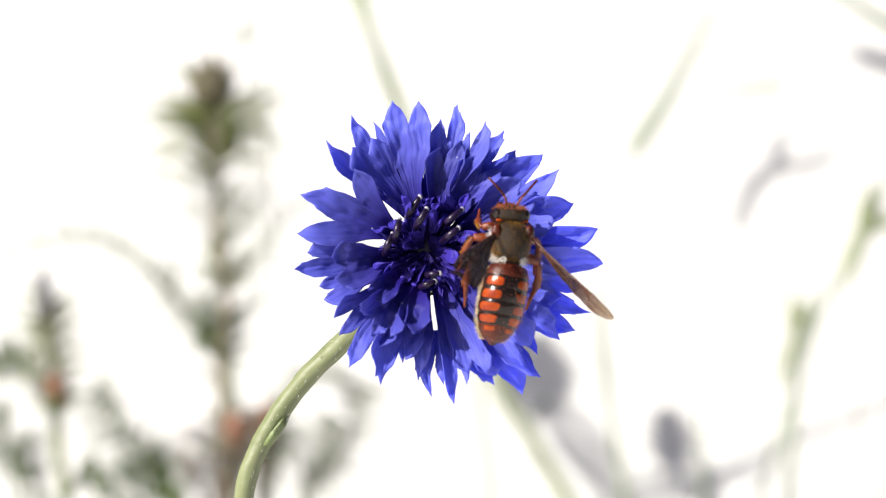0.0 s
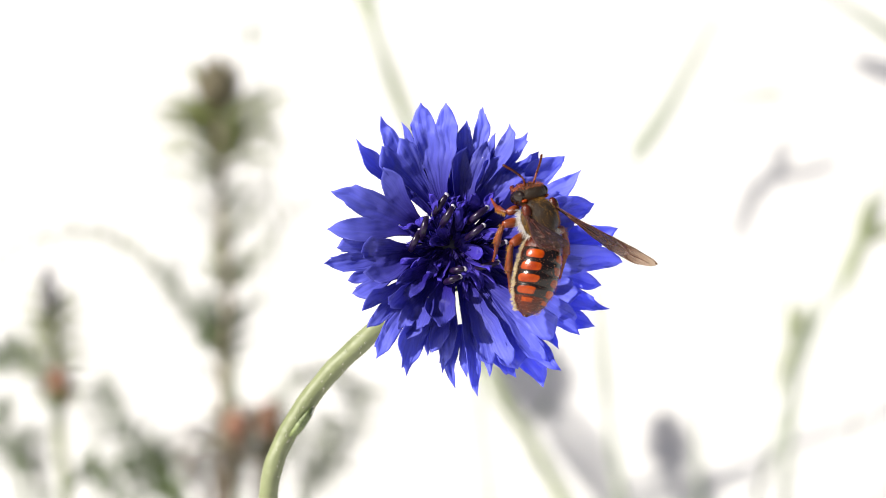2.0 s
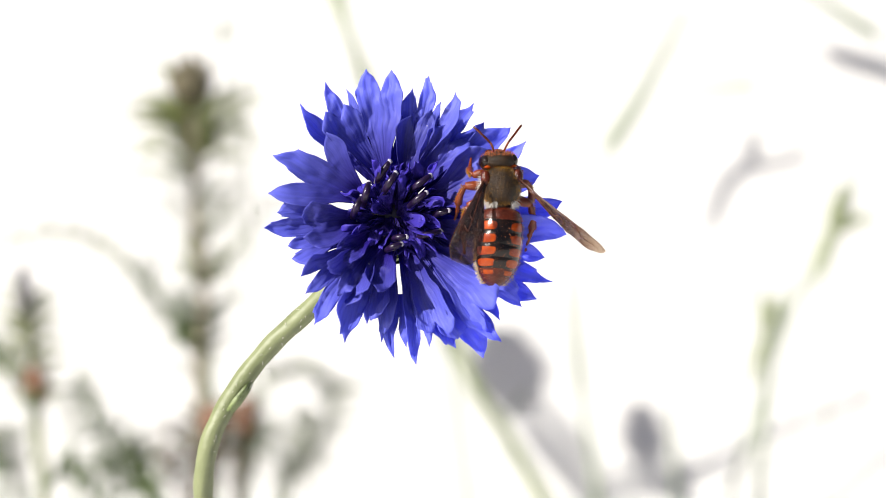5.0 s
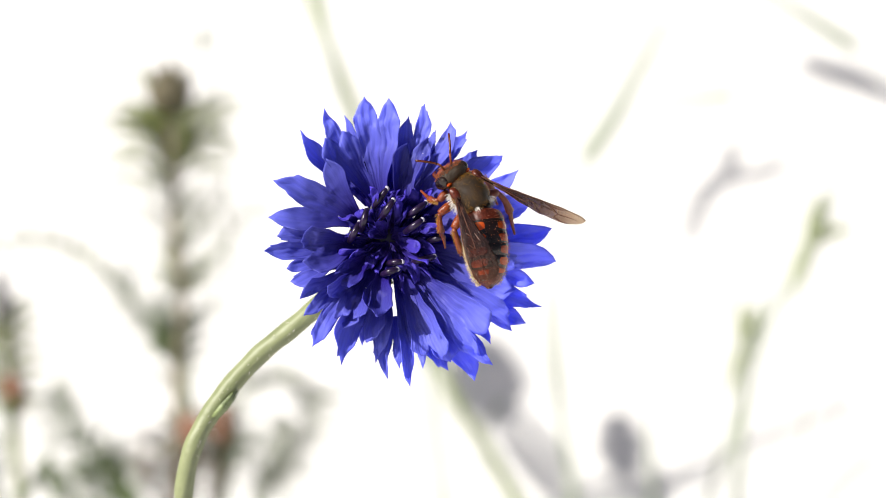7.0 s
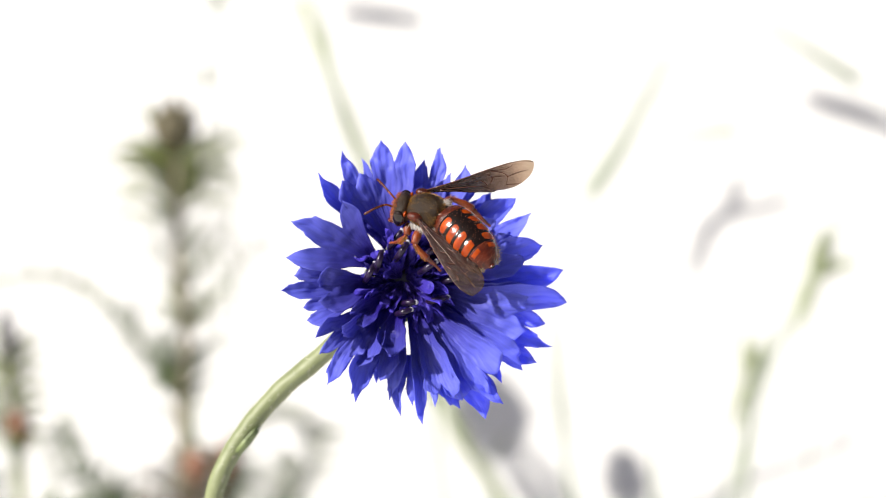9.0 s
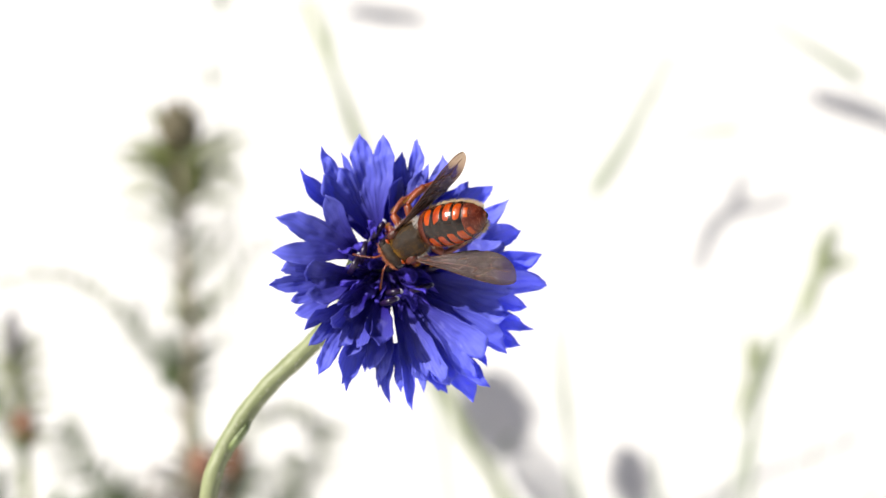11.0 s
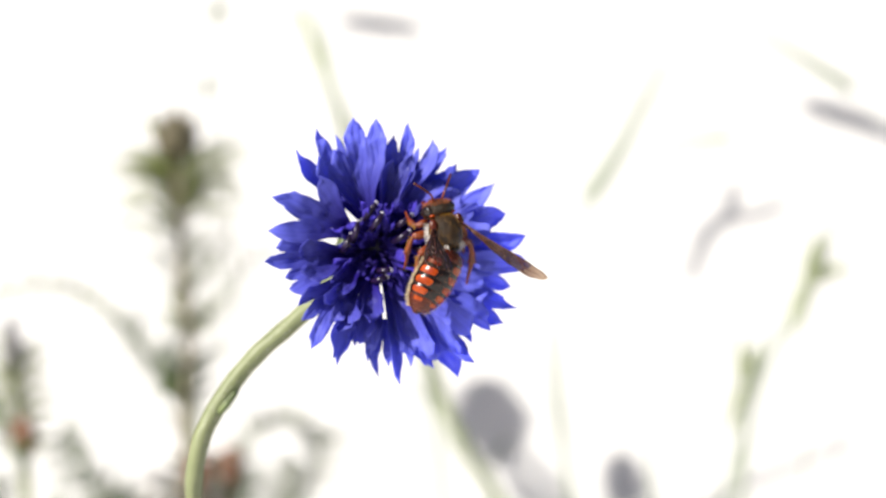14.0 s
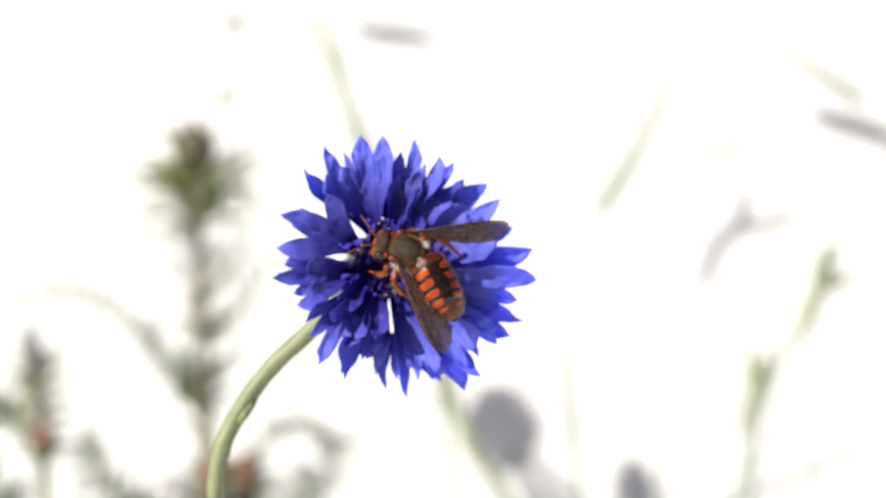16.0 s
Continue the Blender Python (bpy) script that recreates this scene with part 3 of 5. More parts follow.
    for k in range(46):
        for j in range(2):
            a = 2 * math.pi * (j + random.random()) / 3
            d = (pts[k + 1] - pts[k]).normalized()
            e = d.orthogonal().normalized()
            n = e * math.cos(a) + d.cross(e) * math.sin(a)
            tube(bm, [pts[k] + n * 1.2, pts[k] + n * 1.75 + d * random.uniform(-0.5, 0.5)], [0.035, 0.01], 3)
    tagged(part("down", bm, FUR_WHITE, stem, "fine pale hairs", scale=MM), kind="stuff")
    return ob, stem


FLOWER, FLOWER_STEM = cornflower()

# ---- the bee (x to its side, y ahead, z up) ----
random.seed(9)


def hairs(bm, points, length, thick, spread=0.5, lie=Vector((0, -0.5, 0))):
    """Short tapering hairs out of (place, normal) pairs."""
    for p, n in points:
        d = (n + lie * 0.8 + Vector((random.uniform(-1, 1), random.uniform(-1, 1), random.uniform(-1, 1))) * spread).normalized()
        L = length * random.uniform(0.6, 1.25)
        tube(bm, [p - n * 0.05, p + d * L * 0.55, p + d * L + lie * L * 0.2], [thick, thick * 0.7, thick * 0.15], 3, cap=False)


def on_ellipsoid(centre, radii, count, keep):
    out = []
    while len(out) < count:
        v = Vector((random.gauss(0, 1), random.gauss(0, 1), random.gauss(0, 1))).normalized()
        if keep(v):
            p = Vector((v.x * radii[0], v.y * radii[1], v.z * radii[2])) + Vector(centre)
            out.append((p, Vector((v.x / radii[0], v.y / radii[1], v.z / radii[2])).normalized()))
    return out


ABD = 9.0


def abd_radius(s):
    """Half width of the hind body at s millimetres from the waist."""
    keys = [(0, 1.3), (0.4, 1.98), (1.3, 2.34), (2.8, 2.5), (4.6, 2.52), (6.2, 2.32), (7.4, 1.92), (8.3, 1.36), (8.75, 0.85), (9.0, 0.28)]
    for (a, x), (b, y) in zip(keys, keys[1:]):
        if s <= b:
            f = (s - a) / (b - a)
            f = f * f * (3 - 2 * f) * 0.4 + f * 0.6
            return x + (y - x) * f
    return 0.25


def tergite(s0, s1, spot, first, last):
    """One ring of the hind body, overlapping the next, with a spot on either side of the back."""
    bm = bmesh.new()
    uvl = bm.loops.layers.uv.new("UVMap")
    seg, n = 56, 9
    rows = []
    for i in range(n + 1):
        f = i / n
        s = s0 + (s1 - s0 + 0.12) * f
        r = abd_radius(min(s, ABD)) * (1 + 0.035 * math.sin(math.pi * min(1, f * 1.1)) + 0.012)
        drop = -0.035 * s * s * 0.5
        row = []
        for j in range(seg):
            a = 2 * math.pi * j / seg
            row.append(bm.verts.new((r * math.sin(a), -s, drop + 0.86 * r * math.cos(a) * (1 if math.cos(a) > 0 else 0.8))))
        rows.append(row)
    for i in range(n):
        for j in range(seg):
            k = (j + 1) % seg
            face = bm.faces.new((rows[i][j], rows[i + 1][j], rows[i + 1][k], rows[i][k]))
            a = (j + 0.5) / seg * 360
            a = min(a, 360 - a)
            f = (i + 0.5) / n
            if first:
                face.material_index = 2 if a < 100 else 0
            elif last:
                face.material_index = 1 if 18 < a < 58 and 0.1 < f < 0.32 else 2
            else:
                face.material_index = 3
                for loop, (di, dj) in zip(face.loops, ((0, 0), (1, 0), (1, 1), (0, 1))):
                    q = (j + dj) / seg * 360
                    loop[uvl].uv = ((min(q, 360 - q) - 18) / (spot - 18), (i + di) / n)
    if last:
        bm.faces.new(rows[-1])
    return bm


def wing_mesh():
    """Fore and hind wing in one membrane, the leading edge at +y."""
    bm = bmesh.new()
    uvl = bm.loops.layers.uv.new("UVMap")
    L, nx, ny = 13.2, 30, 10
    grid = []
    along = [math.sin(math.pi / 2 * i / nx) * 0.35 + 0.65 * i / nx for i in range(nx + 1)]
    for f in along:
        swell = min(1.0, f / 0.7)
        swell = swell * swell * (3 - 2 * swell)
        lead = 0.28 + 0.55 * swell
        trail = -(0.28 + 2.65 * swell ** 0.9 - 0.25 * max(0.0, 1 - abs(f - 0.62) / 0.035))
        if f > 0.74:
            g = min(0.99, (f - 0.74) / 0.26)
            middle, close = -0.35, math.sqrt(1 - g * g)
            lead, trail = middle + (lead - middle) * close ** 0.75, middle + (trail - middle) * close
        row = []
        for j in range(ny + 1):
            y = lead + (trail - lead) * j / ny
            z = 0.06 * math.sin(j * 2.1 + f * 3) + 0.04 * math.sin(f * 31 + j * 0.9) + 0.25 * math.sin(f * 2.5) - 0.18 * (j / ny) * f * 2
            row.append((bm.verts.new((f * L, y, z)), j / ny, f))
        grid.append(row)
    for i in range(nx):
        for j in range(ny):
            q = (grid[i][j], grid[i + 1][j], grid[i + 1][j + 1], grid[i][j + 1])
            face = bm.faces.new([k[0] for k in q])
            for loop, k in zip(face.loops, q):
                loop[uvl].uv = (k[1], k[2])
    place = lambda f, g: grid[min(range(nx + 1), key=lambda i: abs(along[i] - f))][min(ny, int(g * ny))][0].co.copy()
    veins = []
    for line in ([(0, 0), (0.25, 0), (0.5, 0), (0.72, 0), (0.88, 0), (1.0, 0.1)], [(0, 0.2), (0.2, 0.2), (0.42, 0.2), (0.62, 0.1)],
                 [(0.05, 0.3), (0.25, 0.4), (0.48, 0.4), (0.62, 0.4), (0.76, 0.5)], [(0.1, 0.5), (0.3, 0.6), (0.5, 0.7), (0.56, 0.9)],
                 [(0.42, 0.2), (0.45, 0.4), (0.42, 0.6)], [(0.58, 0.2), (0.6, 0.4), (0.58, 0.6)], [(0.62, 0.1), (0.74, 0.2), (0.82, 0.1)],
                 [(0.1, 0.7), (0.3, 0.9), (0.42, 0.9)], [(0.62, 0.1), (0.7, 0.3), (0.74, 0.5), (0.7, 0.8)], [(0.74, 0.5), (0.84, 0.5), (0.92, 0.6)],
                 [(0.70, 0.8), (0.8, 0.9), (0.86, 1.0)], [(0.5, 0.4), (0.54, 0.6), (0.5, 0.7)]):
        veins.append([place(*q) + Vector((0, 0, 0.03)) for q in line])
    return bm, veins


def bee():
    ob = thing("bee", "orange-spotted black and tawny solitary bee on the flower", "bee")
    bm = bmesh.new()
    ellipsoid(bm, (0, 0, 0), (2.2, 2.6, 2.05), None, 32, 20, 0.06)
    thorax = part("thorax", bm, FUR_DARK, ob, "dark brown furry middle body", scale=MM)
    bm = bmesh.new()
    hairs(bm, on_ellipsoid((0, 0, 0), (2.2, 2.6, 2.05), 1200, lambda v: v.z > -0.1 and (abs(v.x) > 0.62 or v.y > 0.62 or v.y < -0.7 or (noise.noise(v * 2.6) > 0.12 and random.random() < 0.5) or random.random() < 0.12)), 0.22, 0.017)
    tagged(part("back_fur", bm, FUR_GOLD, thorax, "tawny golden fur", scale=MM), kind="stuff")
    bm = bmesh.new()
    hairs(bm, on_ellipsoid((0, 0, 0), (2.2, 2.6, 2.05), 1200, lambda v: (v.z < -0.15 and v.y < 0.6) or (v.y < -0.6 and abs(v.x) > 0.35)), 0.75, 0.026)
    tagged(part("side_fur", bm, FUR_WHITE, thorax, "whitish side fur", scale=MM), kind="stuff")
    bm = bmesh.new()
    ellipsoid(bm, (0, -2.35, 0.1), (1.2, 0.6, 1.1), None, 20, 10, 0.03)
    part("scutellum", bm, BLACK, thorax, "black rear plate", scale=MM)
    for sx in (-1, 1):
        bm = bmesh.new()
        ellipsoid(bm, (sx * 1.9, 1.0, 0.9), (0.58, 0.95, 0.5), None, 16, 10)
        part("tegula", bm, MAROON, thorax, "rusty shoulder plate", scale=MM)
    # head
    bm = bmesh.new()
    ellipsoid(bm, (0, 3.35, -0.35), (2.2, 1.2, 1.75), None, 28, 16, 0.03)
    head = part("head", bm, FUR_DARK, ob, "dark head with rusty face", scale=MM)
    head.location = (0, -0.4 * MM, -0.1 * MM)
    bm = bmesh.new()
    hairs(bm, on_ellipsoid((0, 3.35, -0.35), (2.2, 1.2, 1.75), 420, lambda v: v.y < -0.4), 0.24, 0.022, lie=Vector((0, 0.3, 0)))
    tagged(part("face_fur", bm, MAROON, head, "rusty face fur", scale=MM), kind="stuff")
    bm = bmesh.new()
    hairs(bm, on_ellipsoid((0, 3.35, -0.35), (2.2, 1.2, 1.75), 620, lambda v: v.y > 0.42), 0.32, 0.02, lie=Vector((0, 0.3, 0)))
    tagged(part("crown_fur", bm, CROWN, head, "rusty fur on the crown", scale=MM), kind="stuff")
    bm = bmesh.new()
    ellipsoid(bm, (0, 4.3, -1.2), (1.3, 0.55, 1.1), None, 18, 10)
    part("face", bm, LEG, head, "rusty orange face plate", scale=MM)
    for sx in (-1, 1):
        bm = bmesh.new()
        ellipsoid(bm, (sx * 1.62, 3.42, -0.4), (0.64, 0.8, 1.35), None, 20, 14)
        part("eye", bm, EYE, head, "glossy dark eye", scale=MM)
        bm = bmesh.new()
        ellipsoid(bm, (sx * 1.5, 2.72, 0.6), (0.42, 0.2, 0.26), None, 12, 8)
        part("temple_spot", bm, ORANGE, head, "orange spot behind the eye", scale=MM)
        bm = bmesh.new()
        pts = spline([(sx * 0.55, 4.35, 0.1), (sx * 0.8, 5.0, 0.6), (sx * 1.1, 5.5, 0.75), (sx * 1.9, 6.4, 0.7), (sx * 2.8, 7.4, 0.35)], 16)
        tube(bm, pts[:9], [0.12 + 0.02 * (k % 2) for k in range(9)], 8)
        tube(bm, pts[8:], [0.13 + 0.02 * (k % 2) for k in range(9)], 8, mat=1)
        part("antenna", bm, [LEG, MAROON], head, "reddish jointed antenna", scale=MM)
        bm = bmesh.new()
        tube(bm, spline([(sx * 0.8, 4.3, -1.9), (sx * 0.7, 4.8, -2.4), (sx * 0.15, 5.0, -2.6)], 6), [0.3, 0.3, 0.28, 0.25, 0.2, 0.14, 0.06], 8)
        part("mandible", bm, MAROON, head, "dark red jaw", scale=MM)
    # legs
    for sx in (-1, 1):
        for hip, knee, heel, mid, toe, thick in (
                ((1.3, 1.9, -1.7), (2.7, 1.7, -1.9), (2.7, 2.5, -3.4), (2.4, 3.2, -4.3), (2.1, 4.0, -5.1), 0.42),
                ((1.5, 0.4, -1.9), (3.7, 0.5, -1.9), (4.3, -1.3, -3.4), (4.3, -2.2, -4.2), (4.5, -3.1, -5.0), 0.46),
                ((1.4, -1.2, -1.8), (3.7, -1.9, -1.4), (4.1, -4.6, -2.9), (3.8, -5.9, -3.9), (3.6, -7.1, -4.8), 0.5)):
            q = [Vector((sx * v[0], v[1], v[2])) for v in (hip, knee, heel, mid, toe)]
            bm = bmesh.new()
            pts = spline([q[0], q[0].lerp(q[1], 0.5) + Vector((0, 0, 0.25)), q[1]], 8)
            tube(bm, pts, [thick * (0.6 + 0.6 * math.sin(math.pi * (0.15 + 0.7 * k / 8))) for k in range(9)], 10)
            leg = part("leg", bm, LEG, ob, "rusty orange leg", scale=MM)
            bm = bmesh.new()
            pts = spline([q[1], q[1].lerp(q[2], 0.55) + Vector((sx * 0.15, 0, 0.1)), q[2]], 8)
            tube(bm, pts, [thick * (0.55 + 0.5 * k / 8) for k in range(9)], 10)
            part("shin", bm, LEG, leg, scale=MM)
            bm = bmesh.new()
            pts = spline([q[2], q[3], q[4]], 10)
            tube(bm, pts, [thick * (0.75 - 0.45 * k / 10) * (1 if k % 2 else 0.8) for k in range(11)], 8)
            part("foot", bm, LEG, leg, scale=MM)
            bm = bmesh.new()
            shin = [(q[1].lerp(q[2], random.random()) + Vector((sx * 0.1, 0, 0)), Vector((sx, random.uniform(-1, 1), random.uniform(-1, 1))).normalized())
                    for _ in range(150)]
            hairs(bm, [(p + n * thick * 0.7, n) for p, n in shin], 0.26, 0.018)
            tagged(part("leg_hair", bm, FUR_GOLD, leg, "short tawny leg hair", scale=MM), kind="stuff")
    # hind body
    abdomen = thing("abdomen", "", "")
    abdomen.parent = ob
    abdomen.location = (0, -2.35 * MM, -0.1 * MM)
    cuts = [0.0, 1.5, 2.95, 4.4, 5.75, 7.0, 9.0]
    for k in range(6):
        bm = tergite(cuts[k], cuts[k + 1], (0, 70, 80, 82, 76, 0)[k], k == 0, k == 5)
        part("body_ring", bm, [BLACK, ORANGE, MAROON, RING], abdomen, "black ring with a pair of orange spots" if 0 < k < 5 else "maroon end ring", scale=MM)
    bm = bmesh.new()
    pts = []
    for _ in range(1300):
        s = random.uniform(0.6, 8.6)
        sx = random.choice((-1, 1))
        a = radians(random.uniform(92, 140)) * sx
        r = abd_radius(s)
        pts.append((Vector((r * math.sin(a), -s, -0.0175 * s * s + 0.8 * r * math.cos(a))), Vector((math.sin(a), 0, math.cos(a)))))
    hairs(bm, pts, 0.5, 0.03)
    tagged(part("belly_brush", bm, CREAM, abdomen, "cream hair fringe along the belly", scale=MM), kind="stuff")
    bm = bmesh.new()
    pts = []
    for _ in range(800):
        s = random.uniform(0.2, 8.7)
        a = radians(random.uniform(-110, 110))
        r = abd_radius(s) * 1.02
        pts.append((Vector((r * math.sin(a), -s, -0.0175 * s * s + 0.86 * r * math.cos(a))), Vector((math.sin(a), 0, math.cos(a)))))
    hairs(bm, pts, 0.3, 0.013)
    tagged(part("down", bm, CROWN, abdomen, "fine rusty down", scale=MM), kind="stuff")
    wings = []
    for sx in (-1, 1):
        bm, veins = wing_mesh()
        w = part("wing", bm, WING, ob, "smoky brown glossy wing", scale=MM)
        thicken(w, 0.00002)
        bm = bmesh.new()
        for line in veins:
            tube(bm, spline(line, 10), [0.075 * (1 - 0.06 * k) for k in range(11)], 5)
        part("vein", bm, VEIN, w, "dark red-brown wing veins", scale=MM)
        wings.append(w)
    return ob, abdomen, wings


BEE_OB, ABDOMEN, WINGS = bee()

# ---- the plants behind ----
random.seed(21)
FOCAL = 784 / math.tan(radians(10))


BACK = 1.3                        # the plants behind are laid out at 1 / 1.3 of their true distance and size
LAID = EYE0 / BACK


def spot(u, v, d):
    """A place d metres ahead of the first viewpoint, u to the right and v down in the picture plane."""
    return LAID + FACING.to_3x3() @ Vector(((u - 784) / FOCAL * d, (441 - v) / FOCAL * d, -d))


def ground_at(u, v):
    way = spot(u, v, 1) - LAID
    return LAID - way * (LAID.z / way.z)


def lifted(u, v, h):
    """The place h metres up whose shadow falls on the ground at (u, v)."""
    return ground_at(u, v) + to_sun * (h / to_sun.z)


def stalk_to_ground(points, d, sway=0.0):
    """Places along a stalk, from its top to its foot in the ground."""
    q = [spot(u, v, d) for u, v in points]
    end = q[-1]
    return q + [Vector((end.x + sway * 0.5, end.y + 0.005, end.z * 0.5)), Vector((end.x + sway, end.y, -0.004))]


def leaf_strip(bm, start, way, length, width, droop, up):
    pts = spline([start, start + way * length * 0.35 + up * length * 0.04, start + way * length * 0.7, start + way * length - up * length * droop], 7)
    blade(bm, pts, [width * w for w in (0.35, 0.8, 1, 1, 0.85, 0.6, 0.35, 0.04)], up, 0.25)


def feathery(parent, line, lo, hi, count, length, width, mat, label, rise=0.6):
    """Narrow leaves spreading from a stalk between two fractions of its length."""
    for k in range(count):
        f = lo + (hi - lo) * (k + random.random() * 0.8) / count
        p = line[int(f * (len(line) - 1))]
        a = k * 2.4 + random.uniform(-0.4, 0.4)
        way = Vector((math.cos(a) + 0.35 * math.copysign(1, math.cos(a)), math.sin(a) * 0.8, rise + random.uniform(-0.25, 0.25))).normalized()
        bm = bmesh.new()
        leaf_strip(bm, p, way, length * random.uniform(0.7, 1.2), width * random.uniform(0.8, 1.2), random.uniform(0.05, 0.3), Vector((0, 0, 1)))
        part("leaf", bm, mat, parent, label)


def plant(name, label, category, points, d, radius, mat, sway=0.0, n=60, group="plants behind the flower"):
    ob = thing(name, label, category, group=group)
    q = stalk_to_ground(points, d, sway)
    ob.location = q[-1]
    line = spline([p - ob.location for p in q], n)
    bm = bmesh.new()
    tube(bm, line, [radius * (0.75 + 0.35 * k / n) for k in range(n + 1)], 8)
    part("stalk", bm, mat, ob, "thin stalk")
    return ob, line


def head_on(ob, place, radii, mat, name, label, scales=0, tilt=0.0, scale_mat=None):
    bm = bmesh.new()
    turn = Euler((math.pi / 2 + tilt, 0, 0)).to_matrix()
    ellipsoid(bm, place, (radii[0], radii[1], radii[0]), turn, 18, 12, 0.12)
    hd = part(name, bm, mat, ob, label)
    for k in range(scales):
        a, z = k * 2.4, -0.8 + 1.7 * k / scales
        r = radii[0] * math.sqrt(max(0.05, 1 - z * z)) * 1.02
        p = Vector(place) + Vector((r * math.cos(a), r * math.sin(a), z * radii[1]))
        bm = bmesh.new()
        w = radii[0] * 0.28
        nrm = Vector((math.cos(a), math.sin(a), 0.2))
        blade(bm, [p, p + Vector((0, 0, w * 1.2)) + nrm * w * 0.2, p + Vector((0, 0, w * 2.4)) + nrm * w * 0.5], [w, w * 0.8, w * 0.05], nrm, 0.1, 0.1)
        part("scale", bm, scale_mat or mat, hd)
    return hd


def frond(name, label, points, d, wide, count, mat):
    """A leaf with narrow leaflets on either side of its rib, rooted in the ground."""
    ob = thing(name, label, "leaf", group="feathery leaves behind the flower")
    q = stalk_to_ground(points, d, 0.006)
    ob.location = q[-1]
    line = spline([p - ob.location for p in q], 80)
    bm = bmesh.new()
    tube(bm, line, [0.0004 + 0.0009 * min(1, k / 45) for k in range(81)], 6)
    part("rib", bm, mat, ob, "thin leaf rib")
    last = int(80 * (len(points) - 1.3) / (len(points) + 1))
    px = d / FOCAL
    count = int(count * 0.62)
    for k in range(count):
        f = (k + random.random() * 0.9) / count
        i = min(last, int(f * last))
        ahead = (line[i] - line[i + 1]).normalized()
        a = (k % 2) * math.pi + random.uniform(-0.9, 0.9)
        side = FACING.to_3x3() @ Vector((0, 0, 1))
        across = ahead.cross(side).normalized()
        way = (ahead * random.uniform(0.1, 0.7) + across * math.cos(a) + side * math.sin(a) * 0.8).normalized()
        L = wide * px * random.uniform(1.0, 2.1) * (0.45 + 0.75 * math.sin(math.pi * (0.1 + 0.75 * f)))
        bm = bmesh.new()
        leaf_strip(bm, line[i], way, L * 1.1, 0.0010, random.uniform(-0.1, 0.25), Vector((0, 0, 1)))
        part("leaflet", bm, mat, ob)


